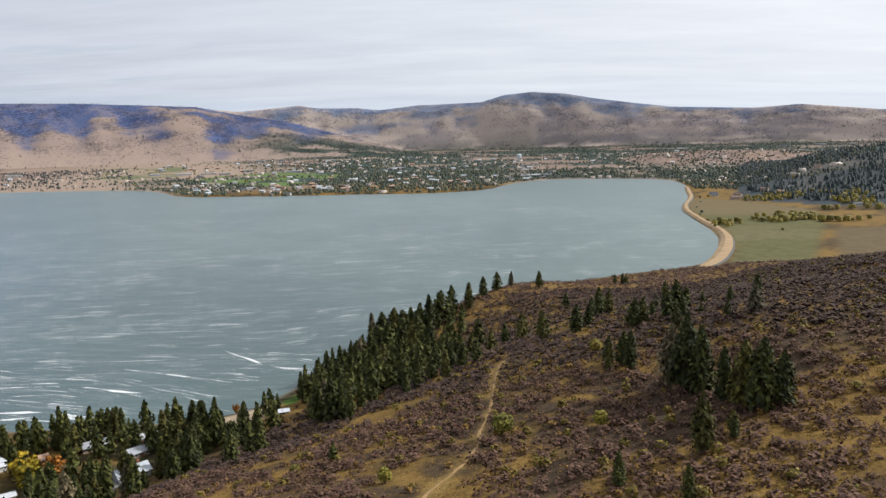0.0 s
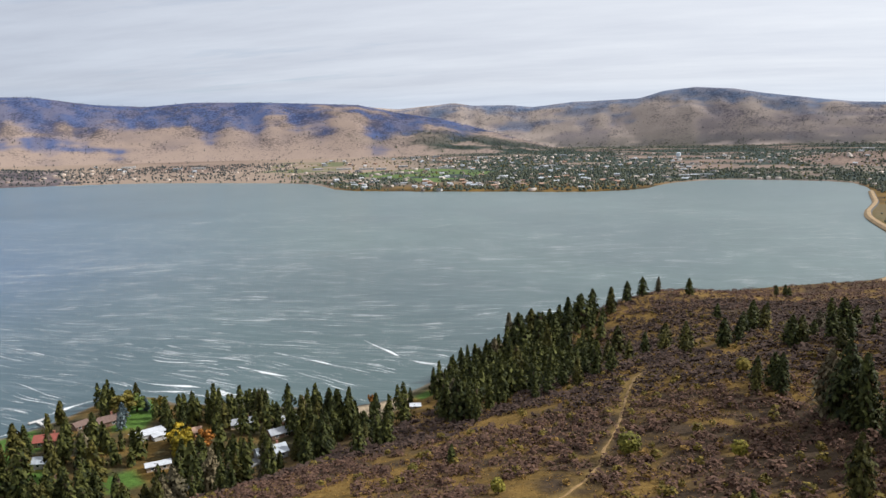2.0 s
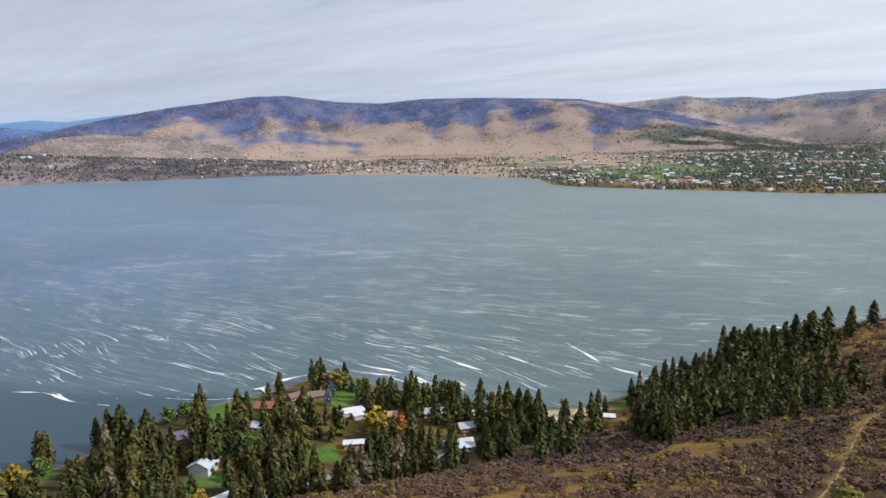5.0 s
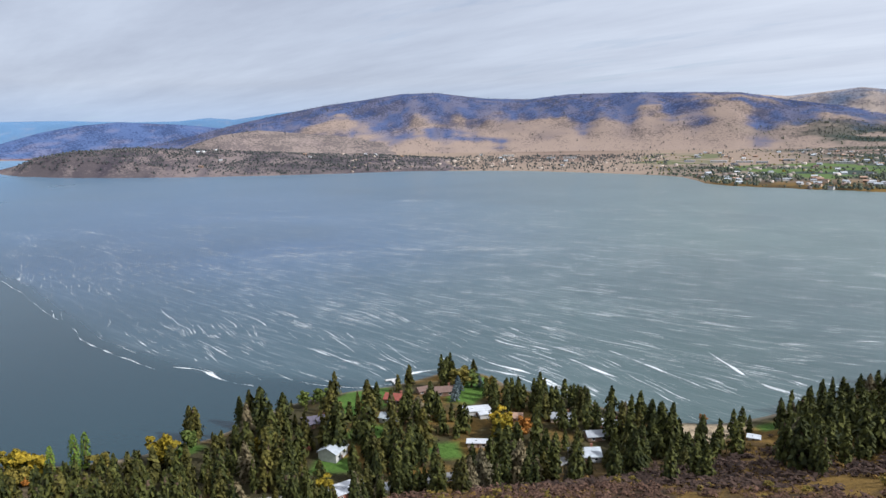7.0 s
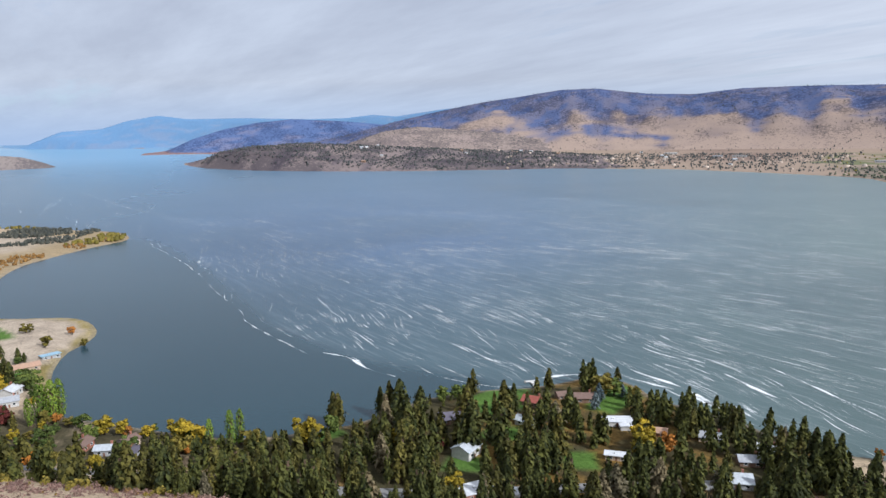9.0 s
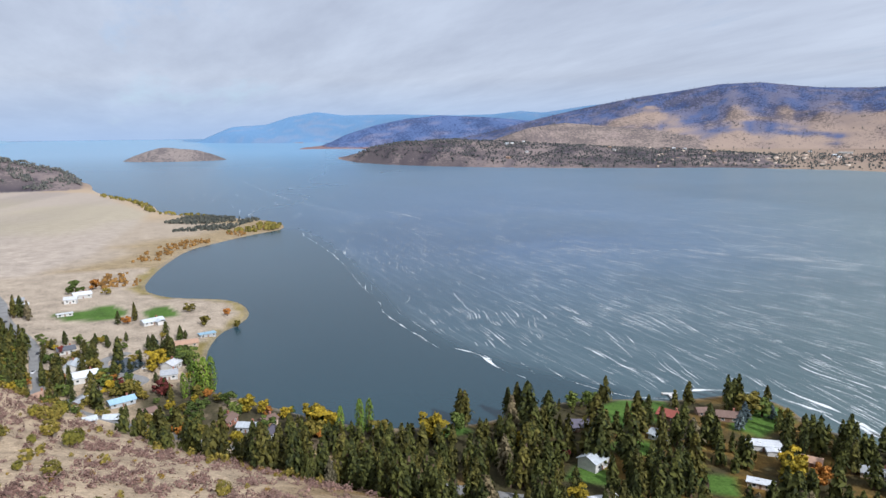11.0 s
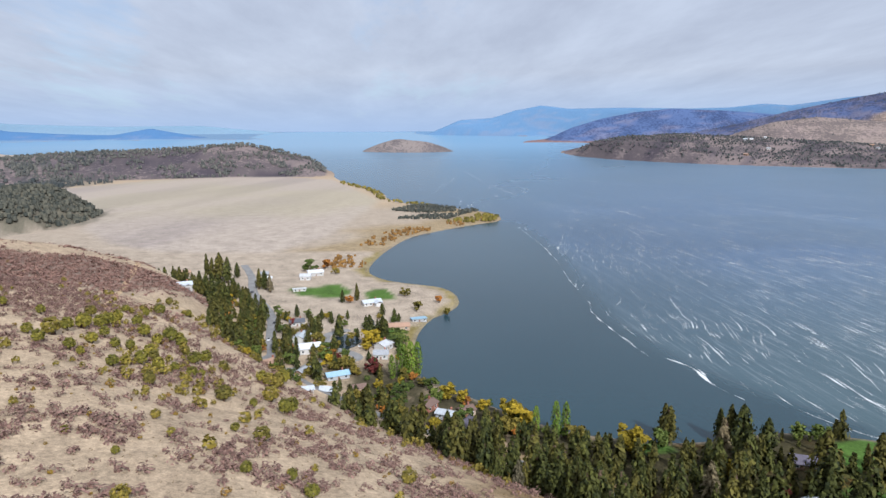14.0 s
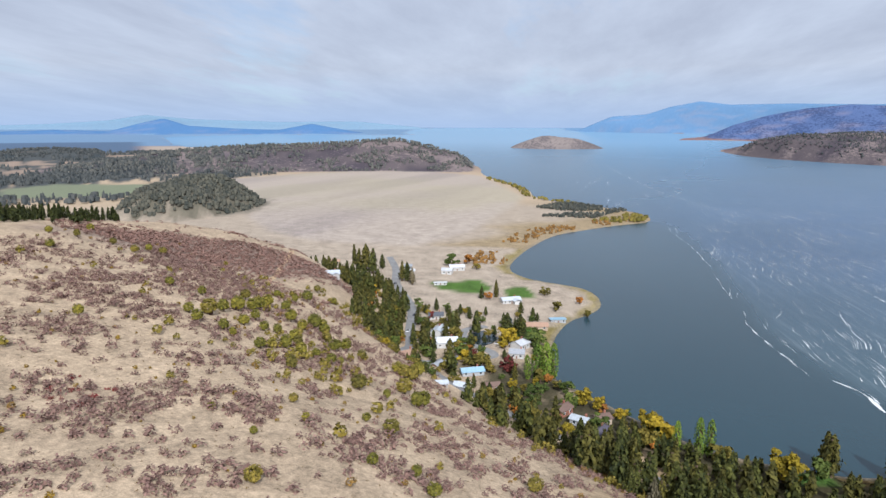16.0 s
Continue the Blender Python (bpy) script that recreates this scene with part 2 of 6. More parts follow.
# Ranges: bearing (degrees to the left of +y) and height over the horizon (degrees) of the crest, foot and crest distance.
RANGES = {
    "town_mountain": ([-40, -32, -27, -24, -18, -15, -12, -10, -7.4, -5.1, -3.3, 1.7, 4.9, 6.7, 9.8, 11.3, 13.7, 15.8, 19.5, 23.8, 28],
                      [1.2, 1.3, 1.9, 1.74, 2.05, 2.48, 2.95, 3.34, 3.56, 3.36, 2.84, 2.74, 2.41, 2.62, 2.64, 2.88, 2.65, 2.46, 2.8, 1.5, 0.3],
                      6200, 9500),
    "east_ridge": ([1, 6, 12, 16.3, 19, 23.8, 28.1, 31.7, 34.8, 38.3, 42.3, 45, 47.7, 50.9, 54.1, 58.1, 62, 66],
                   [-0.9, 0.3, 1.6, 2.3, 2.85, 3.05, 3.15, 3.15, 2.83, 2.97, 3.47, 3.44, 3.05, 2.62, 2.05, 1.2, 0.2, -0.6], 4700, 8200),
    "tan_foothill": ([46, 49.2, 52.8, 56.4, 59.1, 61.7, 63], [-0.3, 0.1, 0.46, 0.79, 0.44, -0.4, -0.9], 4200, 5800),
    "blue_hill": ([54, 56.4, 59.5, 62.9, 66.3, 69.1, 71.5, 73.8, 75], [0.5, 0.84, 1.02, 1.33, 1.49, 1.23, 0.76, 0.06, -0.5], 8000, 11000),
    "north_range": ([50, 54.6, 58.1, 59.9, 62.1, 65, 69.9, 74.1, 76.2, 78.3, 80.1, 82.7, 84.4, 85.2],
                    [2.5, 2.1, 1.61, 1.77, 1.53, 1.48, 1.61, 1.56, 1.83, 1.45, 0.86, 0.7, -0.02, -0.4], 14500, 20000),
    "cone_range": ([98, 102, 104.7, 106.5, 109.1, 112.5, 115.8, 117.5, 119, 121.3, 124.6, 128.4, 136],
                   [-0.9, -0.7, -0.23, 0.12, -0.38, -0.26, -0.05, 0.52, 0.18, -0.46, -0.35, -0.48, -0.6], 11500, 14000),
    "far_range": ([98, 102.9, 109.1, 115.4, 118.7, 121.3, 124.9, 128.3, 136], [-0.15, 0.3, 0.26, 0.44, 0.76, 0.33, 0.08, -0.05, 0.1],
                  24000, 30000),
    "dark_ridge": ([118.5, 120.3, 122.2, 124.7, 128.5, 136], [-3.0, -2.4, -1.85, -1.67, -1.8, -1.7], 3300, 4100),
    "headland": ([92.6, 93.3, 94.7, 97.5, 99.5, 103.8, 107.4, 112.6, 117.5, 121.5, 125.2, 128.7, 136],
                 [-4.5, -3.0, -2.12, -1.53, -1.08, -1.35, -1.5, -1.62, -2.0, -2.7, -3.2, -3.6, -3.6], 2280, 2640),
    "peninsula": ([40, 42.8, 47.4, 51.9, 58.2, 61.7, 65.1, 69.2, 72, 73.6, 74.6],
                  [-1.9, -1.65, -1.35, -1.18, -0.82, -0.62, -0.42, -0.54, -1.02, -1.5, -2.2], 3050, 4050),
    "south_woods": ([-40, -32.3, -29, -26.5, -23.9, -23.1, -22], [-1.0, -1.2, -1.62, -2.4, -3.0, -3.3, -4.2], 1500, 2500),
    "tan_knob": ([-34, -27.9, -24.6, -20.7, -16.5, -13.6, -11], [-1.8, -1.61, -1.35, -1.33, -1.52, -2.04, -2.6], 3000, 3900),
}


def range_height(key, bearing, far, rough):
    """Height of one range, and how far up its flank a place lies (0 at the foot, 1 at the crest)."""
    bearings, lifts, foot, crest = RANGES[key]
    lift = np.interp(bearing, bearings, lifts)
    tip = step(bearings[0] - 1.2, bearings[0] + 0.3, bearing) * (1 - step(bearings[-1] - 0.3, bearings[-1] + 1.2, bearing))
    top = 155 + np.tan(np.radians(lift)) * crest
    u = (far - foot) / (crest - foot)
    flank = np.where(u < 1, step(0, 1, np.clip(u, 0, 1) ** 0.85) * 0.55 + 0.45 * np.clip(u, 0, 1), np.clip(1 - 0.8 * (u - 1), 0, 1))
    spur = fbm(bearing * 105, far * 0.12, 230, 13, 4) + 0.6 * rough
    gully = 1 - 0.14 * np.clip(spur, -0.6, 1.4) * np.clip(1 - np.abs(u - 0.45) / 0.55, 0, 1)
    return np.maximum(top, -20) * flank * gully * tip * (u > 0), np.clip(u, 0, 1) * tip


HILL_CLIMB = ([-1, 0, 30, 60, 120, 170, 250, 400, 700], [0, 0, 8, 24, 52, 70, 84, 98, 110])
HILL_LUMPS = [(-640, -160, 11.7), (-530, -270, -3.6), (-530, -160, -10.2), (-530, -50, 15.2), (-420, -270, 14.3), (-420,
              -160, -3.6), (-420, -50, 6.8), (-310, -50, 5.8), (-310, 60, -4.9), (-200, -160, 4.1), (-200, -50, -1.8), (-200, 60, -5.8),
              (-200, 170, 12.8), (-90, 60, 3.4), (-90, 170, 1.8), (20, 170, -14.6), (20, 280, -4.9), (20, 500, -10.8), (20, 610, 28.6),
              (130, 170, 4.3), (130, 280, 6.5), (130, 500, -26.0), (130, 610, -6.1), (240, 390, -8.1), (240, 500, -11.8), (240, 610, -9.0),
              (290, 610, -15.0), (200, 690, -5.0), (95, 318, -5.0), (-455, -390, -14.0), (350, 490, 9.0)]
              # x, y, height


def height(x, y):
    """Ground over the lake, in metres (negative under water)."""
    x, y = np.asarray(x, float), np.asarray(y, float)
    far = np.hypot(x - EYE[0], y - EYE[1])
    bearing = np.degrees(np.arctan2(-(x - EYE[0]), y - EYE[1]))
    wet = inside(LAKE, x, y)
    dry = -wet
    near = 1 - step(1200, 2200, far)
    h = np.where(dry > 0, 2.6 * (1 - np.exp(-dry / 12)) + 0.012 * np.clip(dry, 0, 350), -0.25 * wet)
    h = h + np.clip(far - 2300, 0, 6000) * 0.012 * step(0, 400, dry) * (np.abs(bearing - 10) < 55)
    s = inside(HILL, x, y)
    climb = np.interp(s, *HILL_CLIMB) * step(-1200, -900, -far)
    for cx, cy, lift in HILL_LUMPS:
        climb = climb + lift * np.exp(-((x - cx) ** 2 + (y - cy) ** 2) / 16200) * step(5, 70, s)
    h = h + np.maximum(climb, 0) + step(10, 80, s) * near * (fbm(x, y, 40, 5) * 1.1)
    knoll = (x + 1230) ** 2 / 175 ** 2 + (y + 545) ** 2 / 118 ** 2 + 0.38 * fbm(x, y, 110, 8)
    h = h + 50 * np.clip(1 - knoll, 0, 1) ** 0.75
    best = np.array(h, float)
    away = (far > 1400) & (dry > -30)
    if away.any():
        xa, ya, ba, fa, da, highest = x[away], y[away], bearing[away], far[away], dry[away], best[away]
        rough = fbm(xa, ya, 900, 3, 5)
        for key in RANGES:
            top, _ = range_height(key, ba, fa, rough)
            highest = np.maximum(highest, np.where(top > 1, top * step(-30, 60, da), -1e3))
        best[away] = highest
    isle = ((x + 5000) * 0.87 + (y - 300) * -0.5) ** 2 / 300 ** 2 + ((x + 5000) * 0.5 + (y - 300) * 0.87) ** 2 / 330 ** 2
    return np.where(isle < 1.2, np.maximum(best, 85 * (1 - isle) * (1 + 0.2 * fbm(x, y, 200, 6))), best)


def drawn_in(p):
    """Whatever lies past 3 km is drawn in along the line of sight, so that 40 km of country end 4.9 km from the camera.
    Returns the place and the scale there."""
    p = np.asarray(p, float)
    d = np.hypot(p[..., 0] - EYE[0], p[..., 1] - EYE[1])
    u = (np.maximum(d, 3000) - 3000) / 1850
    near = np.where(d > 3000, 3000 + 1850 * u / (1 + u), d)
    k = near / np.maximum(d, 1e-6)
    return EYE + (p - EYE) * k[..., None], k


# ---------------------------------------------------------------- ground and lake, each one sheet to the horizon
def polygon_mask(points, x, y, soft):
    return step(-soft, soft, inside(np.array(points, float), x, y))


def blend(colour, other, mask):
    return colour * (1 - mask[:, None]) + np.array(other)[None, :] * mask[:, None]


BIG_FIELD = [(-1120, -400), (-1304, -440), (-1894, -760), (-2195, -599), (-2330, -287), (-2180, -70), (-1533, 60), (-1330, 40), (-1000, -20), (-880, -80),
             (-891, -214), (-963, -302)]
GREEN_FIELD = [(-1506, -1154), (-1663, -1122), (-1698, -853), (-1430, -724), (-1316, -1003)]
SOUTH_FIELD = [(577, 1642), (661, 1572), (703, 1314), (615, 1114), (516, 945), (432, 801), (331, 790), (395, 930), (440, 1060), (470, 1240), (510, 1440)]
SOUTH_FIELD_2 = [(600, 1060), (720, 1060), (620, 880), (470, 812), (540, 945)]
GOLF = [(-532, 2348), (-383, 2971), (-738, 3275), (-903, 3205), (-1032, 2846)]
PARK = [(-1433, 2823), (-1143, 3087), (-1464, 4051), (-1895, 4069)]
LAWNS = [[(-672, -34), (-691, 15), (-655, 30), (-632, 19), (-640, -19)], [(-657, 39), (-667, 61), (-627, 71), (-614, 45)],
         [(-296, 318), (-308, 296), (-300, 268), (-272, 262), (-268, 300)], [(-262, 372), (-240, 360), (-232, 325), (-246, 318), (-262, 335)],
         [(-262, 262), (-246, 275), (-238, 258), (-254, 245)], [(-245, 222), (-232, 236), (-222, 224), (-236, 210)],
         [(-532, 66), (-515, 72), (-500, 66), (-506, 48), (-530, 50)], [(-215, 268), (-205, 280), (-190, 268), (-202, 256)],
         [(-100, 398), (-92, 410), (-84, 404), (-92, 392)], [(-318, 196), (-312, 176), (-300, 180), (-302, 196)]]
TRAIL = [(33, 315), (28, 309), (21, 285), (18, 262), (16, 240), (13, 222), (10, 208), (8, 194), (4, 184), (-1, 175), (-6, 163), (-12, 150)]
BEACH = [(-135, 372), (-118, 388), (-100, 398), (-108, 352), (-124, 342)]


def town_cover(x, y):
    """How thickly the trees of the town stand across the lake: along the shore, then in broken belts up to the hills."""
    far = np.hypot(x - EYE[0], y - EYE[1])
    bearing = np.degrees(np.arctan2(-(x - EYE[0]), y - EYE[1])) + 3 * fbm(x, y, 500, 46)
    belt = fbm(x, y, 260, 41, 5) + 0.5 * fbm(x * 0.3, y, 180, 47, 4)
    by_shore = (1 - step(2900, 3300, far)) * (1 - step(22, 28, bearing)) * step(-0.7, 0.1, belt + 0.3)
    inland = step(-45, -30, bearing) * (1 - step(9, 19, bearing)) * (1 - step(5800, 7600, far)) * step(-0.45, 0.2, belt + 0.25)
    return np.maximum(by_shore, inland) * step(-36, -28, bearing)


def land_cover(x, y, h):
    """Colour of the ground: dry grass, scrub, woods floor, fields, lawns, town; haze painted far off."""
    far = np.hypot(x - EYE[0], y - EYE[1])
    bearing = np.degrees(np.arctan2(-(x - EYE[0]), y - EYE[1]))
    dry = -inside(LAKE, x, y)
    hill = inside(HILL, x, y)
    lump, bit = fbm(x, y, 60, 21), fbm(x, y, 14, 22)
    sunny = ((x - EYE[0]) * -0.375 + (y - EYE[1]) * -0.927) / (far + 40)      # the bay side of the hill is the dry one; shade is painted opposite
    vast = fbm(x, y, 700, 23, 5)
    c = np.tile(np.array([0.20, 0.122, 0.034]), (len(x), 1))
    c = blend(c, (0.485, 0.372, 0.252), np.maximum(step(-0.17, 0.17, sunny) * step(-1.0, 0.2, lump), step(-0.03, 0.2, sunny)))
    # Shade between the bushes painted onto the backlit side, in lumps.
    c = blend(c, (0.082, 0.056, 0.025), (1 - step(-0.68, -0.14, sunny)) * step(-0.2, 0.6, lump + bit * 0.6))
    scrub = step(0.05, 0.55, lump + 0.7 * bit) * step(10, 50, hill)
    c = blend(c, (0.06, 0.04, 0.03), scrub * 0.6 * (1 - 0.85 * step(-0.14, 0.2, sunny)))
    c = blend(c, (0.21, 0.155, 0.14), (1 - step(0.7, 1.15, np.hypot((x + 490 + 0.8 * (y + 165)) / 80, (y + 165) / 75) + 0.3 * fbm(x, y, 50, 67))) * (hill > 15) * 0.7)
    worn = np.full(len(x), 1e9)
    for (ax, ay), (bx, by) in zip(TRAIL[:-1], TRAIL[1:]):
        k = np.clip(((x - ax) * (bx - ax) + (y - ay) * (by - ay)) / ((bx - ax) ** 2 + (by - ay) ** 2), 0, 1)
        worn = np.minimum(worn, np.hypot(x - ax - k * (bx - ax), y - ay - k * (by - ay)))
    c = blend(c, (0.25, 0.165, 0.055), (1 - step(0.5, 4.5, worn + 2.5 * bit + 2.0 * lump)) * (far < 420) * 0.75)
    shelf = step(-5, 12, -hill) * (1 - step(420, 480, far))
    c = blend(c, (0.055, 0.05, 0.026), shelf * step(-1.0, 0.1, bit + lump) * 0.95)
    village = step(-5, 15, -hill) * step(440, 500, far) * (1 - step(1300, 1500, far)) * step(60, 75, bearing)
    c = blend(c, (0.42, 0.345, 0.265), village)
    c = blend(c, (0.27, 0.215, 0.08), village * (1 - step(3, 16, dry + 8 * bit)))
    c = blend(c, (0.34, 0.26, 0.155), village * step(880, 900, far) * (1 - step(60, 120, dry + 30 * lump)))
    mask = polygon_mask(BIG_FIELD, x, y, 14)
    rows = fbm(x * 0.25 + y * 0.9, y * 0.12 - x * 0.05, 120, 30)
    c = blend(c, (0.445, 0.375, 0.31), mask)
    c = blend(c, (0.35, 0.295, 0.265), mask * step(-0.1, 0.7, rows) * 0.8)
    c = blend(c, (0.44, 0.40, 0.22), mask * step(0.1, 0.8, vast + 0.4 * rows) * 0.28)
    # far country, aerial haze painted into its colours
    wild = step(2200, 2600, far)
    c = blend(c, (0.335, 0.255, 0.195), wild)
    c = blend(c, (0.23, 0.165, 0.135), wild * step(-0.2, 0.7, vast))
    rough = fbm(x, y, 900, 3, 5)
    wooded = np.zeros(len(x))
    woods = {"headland": 0.75, "peninsula": 0.5, "south_woods": 1.0, "dark_ridge": 1.0, "east_ridge": 0.0, "town_mountain": 0.0}
    patchy = fbm(x, y, 260, 41, 5)
    spur = fbm(bearing * 105, far * 0.12, 230, 13, 4)
    fleck = fbm(bearing * 105, far * 0.3, 70, 14, 3)
    for key, much in woods.items():
        top, up = range_height(key, bearing, far, rough)
        on = (top > h - 3) & (top > 4)
        if key in ("headland", "peninsula"):
            c = blend(c, (0.235, 0.188, 0.178), on * 1.0)
            c = blend(c, (0.14, 0.115, 0.125), on * step(-0.1, 0.6, fbm(x, y, 120, 102, 4)))
            wooded = np.maximum(wooded, on * (0.26 + 0.30 * step(-0.2, 0.5, fbm(x, y, 170, 103, 4))))
        elif much:
            c = blend(c, (0.10, 0.095, 0.085), on * 1.0)
            c = blend(c, (0.05, 0.062, 0.068), on * step(-0.5, 0.2, patchy))
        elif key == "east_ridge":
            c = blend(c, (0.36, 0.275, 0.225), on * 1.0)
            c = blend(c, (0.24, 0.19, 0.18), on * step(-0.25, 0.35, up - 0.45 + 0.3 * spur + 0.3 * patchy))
            # Woods on the upper flank, blued by painted haze and cloud shadow.
            hazy_grove = step(-0.12, 0.16, up - 0.50 - 0.22 * step(0, 14, 14 - bearing) + 0.28 * vast + 0.22 * patchy + 0.25 * spur + 0.10 * step(30, 52, bearing))
            c = blend(c, (0.082, 0.118, 0.245), on * hazy_grove * (0.62 + 0.3 * step(-0.3, 0.3, fleck)))
            wooded = np.maximum(wooded, on * np.clip(0.14 + 0.28 * up, 0, 0.36))
        else:
            # Slopes lightened in colour for the haze towards the sun.
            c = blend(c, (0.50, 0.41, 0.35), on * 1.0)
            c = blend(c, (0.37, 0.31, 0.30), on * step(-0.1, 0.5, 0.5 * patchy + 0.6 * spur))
            # Woods near the crest, turned pale blue by painted haze.
            hazy_grove = step(-0.14, 0.18, up - 0.66 - 0.18 * step(0, 14, -10 - bearing) + 0.25 * vast + 0.12 * patchy + 0.25 * spur)
            c = blend(c, (0.175, 0.23, 0.34), on * hazy_grove * (0.6 + 0.3 * step(-0.3, 0.3, fleck)))
            wooded = np.maximum(wooded, on * np.clip(0.10 + 0.2 * up, 0, 0.28))
    town = step(10, 40, dry) * wild * town_cover(x, y)
    c = blend(c, (0.055, 0.075, 0.065), town)
    # Haze painted into the blue ranges, palest in the farthest.
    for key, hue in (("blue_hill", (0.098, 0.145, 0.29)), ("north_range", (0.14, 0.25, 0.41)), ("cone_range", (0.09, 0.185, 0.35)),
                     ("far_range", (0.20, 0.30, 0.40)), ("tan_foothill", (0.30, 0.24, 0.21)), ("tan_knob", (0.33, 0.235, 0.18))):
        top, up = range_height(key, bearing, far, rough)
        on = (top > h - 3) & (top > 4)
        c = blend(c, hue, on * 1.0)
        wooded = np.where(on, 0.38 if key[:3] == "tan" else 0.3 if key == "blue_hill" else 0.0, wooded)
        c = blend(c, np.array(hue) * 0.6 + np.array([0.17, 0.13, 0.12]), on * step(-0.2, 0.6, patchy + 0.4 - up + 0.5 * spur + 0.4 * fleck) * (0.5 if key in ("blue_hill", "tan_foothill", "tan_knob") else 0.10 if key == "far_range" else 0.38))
    lowland = step(108, 114, bearing) * step(1500, 1800, far) * (1 - step(4300, 5000, far)) * (inside(np.array(BIG_FIELD, float), x, y) < -20)
    c = blend(c, (0.085, 0.092, 0.092), lowland * step(-0.3, 0.1, fbm(x, y, 330, 101, 4) + 0.4 * fleck + 0.25))
    hazed_flats = (far > 4200) & (h < 10) & (dry > 0)
    c = blend(c, (0.29, 0.20, 0.17), hazed_flats * 1.0)
    # The flats fade to a painted haze blue with distance.
    c = blend(c, (0.16, 0.27, 0.42), hazed_flats * step(9000, 12000, far))
    c = blend(c, (0.235, 0.155, 0.15), hazed_flats * step(58, 62, bearing) * (1 - step(80, 82, bearing)) * (1 - step(11500, 13000, far)))
    # West of the headland the flats take the lake's hazy blue.
    c = blend(c, (0.17, 0.26, 0.38), hazed_flats * step(94, 98, bearing) * step(5300, 5600, far))
    c = blend(c, (0.40, 0.33, 0.27), hazed_flats * (1 - step(118, 120, bearing)) * (1 - step(5300, 5500, far)) * step(110, 113, bearing))
    c = blend(c, (0.10, 0.145, 0.22), hazed_flats * step(118.5, 120, bearing) * (1 - step(6500, 7000, far)))
    c = blend(c, (0.118, 0.113, 0.045), polygon_mask(SOUTH_FIELD, x, y, 10))
    c = blend(c, (0.165, 0.125, 0.062), polygon_mask(SOUTH_FIELD, x, y, 10) * step(1330, 1400, far))
    c = blend(c, (0.16, 0.14, 0.072), polygon_mask(SOUTH_FIELD, x, y, 10) * step(-0.1, 0.8, fbm(x * 0.4, y, 60, 95)) * 0.7)
    c = blend(c, (0.135, 0.10, 0.052), polygon_mask(SOUTH_FIELD_2, x, y, 10))
    c = blend(c, (0.215, 0.235, 0.15), polygon_mask(GREEN_FIELD, x, y, 15))
    c = blend(c, (0.12, 0.175, 0.055), polygon_mask(GOLF, x, y, 25) * step(-0.3, 0.2, fbm(x, y, 110, 45, 3) + 0.1))
    c = blend(c, (0.16, 0.17, 0.09), polygon_mask(PARK, x, y, 25) * step(-0.2, 0.3, fbm(x, y, 110, 45, 3)))
    for lawn in LAWNS:
        c = blend(c, (0.085, 0.155, 0.03), polygon_mask(lawn, x, y, 2.5))
    c = blend(c, (0.42, 0.33, 0.22), polygon_mask(BEACH, x, y, 4))
    shore = step(-3, 0.5, dry) * (1 - step(1.5, 5, dry)) * (far < 1500)
    c = blend(c, (0.26, 0.22, 0.17), shore * 0.7)
    knoll = ((x + 1230) / 190) ** 2 + ((y + 545) / 130) ** 2
    c = blend(c, (0.15, 0.135, 0.10), 1 - step(0.6, 1.2, knoll + 0.3 * bit))
    isle = ((x + 5000) ** 2 + (y - 300) ** 2) < 520 ** 2
    c = blend(c, (0.25, 0.21, 0.195), isle * (dry < 0) * 1.0)
    wooded = np.where(isle & (dry < 0), 0.44, wooded)
    return c, wooded


def sheet(name, bearings, fars, lift):
    """A sheet laid out in rings round the flight, drawn in beyond 3 km."""
    a, d = np.meshgrid(np.radians(bearings), fars)
    x, y = (EYE[0] - np.sin(a) * d).ravel(), (EYE[1] + np.cos(a) * d).ravel()
    z = lift(x, y)
    p, _ = drawn_in(np.stack([x, y, z], 1))
    rows, cols = len(fars), len(bearings)
    i = (np.arange(rows - 1)[:, None] * cols + np.arange(cols - 1)[None, :]).ravel()
    quads = np.stack([i, i + 1, i + cols + 1, i + cols], 1)[:, ::-1]
    mesh = bpy.data.meshes.new(name)
    mesh.vertices.add(len(p))
    mesh.vertices.foreach_set("co", p.astype(np.float32).ravel())
    mesh.loops.add(quads.size)
    mesh.loops.foreach_set("vertex_index", quads.astype(np.int32).ravel())
    mesh.polygons.add(len(quads))
    mesh.polygons.foreach_set("loop_start", np.arange(0, quads.size, 4, dtype=np.int32))
    mesh.polygons.foreach_set("use_smooth", np.ones(len(quads), bool))
    mesh.update()
    mesh.validate()
    return new(name, mesh), x, y, z


def rings(fine):
    out, d = [0.05, 2.0], 2.0
    while d < 42000:
        d += max(min(d * d * fine / 130, d * (0.022 if d < 2250 or d > 9500 else 0.0125 if fine < 0.005 else 0.03)), 6.0 if d < 130 else 0.8)
        out.append(d)
    return np.array(out)


VIEW = np.arange(-38, 134, 0.30)
ROUND = np.concatenate([VIEW, np.arange(138, 321, 4.0), [322.0]])
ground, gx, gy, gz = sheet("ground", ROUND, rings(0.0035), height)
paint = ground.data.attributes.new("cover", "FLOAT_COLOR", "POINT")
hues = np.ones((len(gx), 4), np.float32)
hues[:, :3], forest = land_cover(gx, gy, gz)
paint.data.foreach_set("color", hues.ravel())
stand = ground.data.attributes.new("wooded", "FLOAT", "POINT")
stand.data.foreach_set("value", forest.astype(np.float32))
coarse = ground.data.attributes.new("grain", "FLOAT", "POINT")
coarse.data.foreach_set("value", (1 - 0.85 * step(500, 1800, np.hypot(gx - EYE[0], gy - EYE[1]))).astype(np.float32))
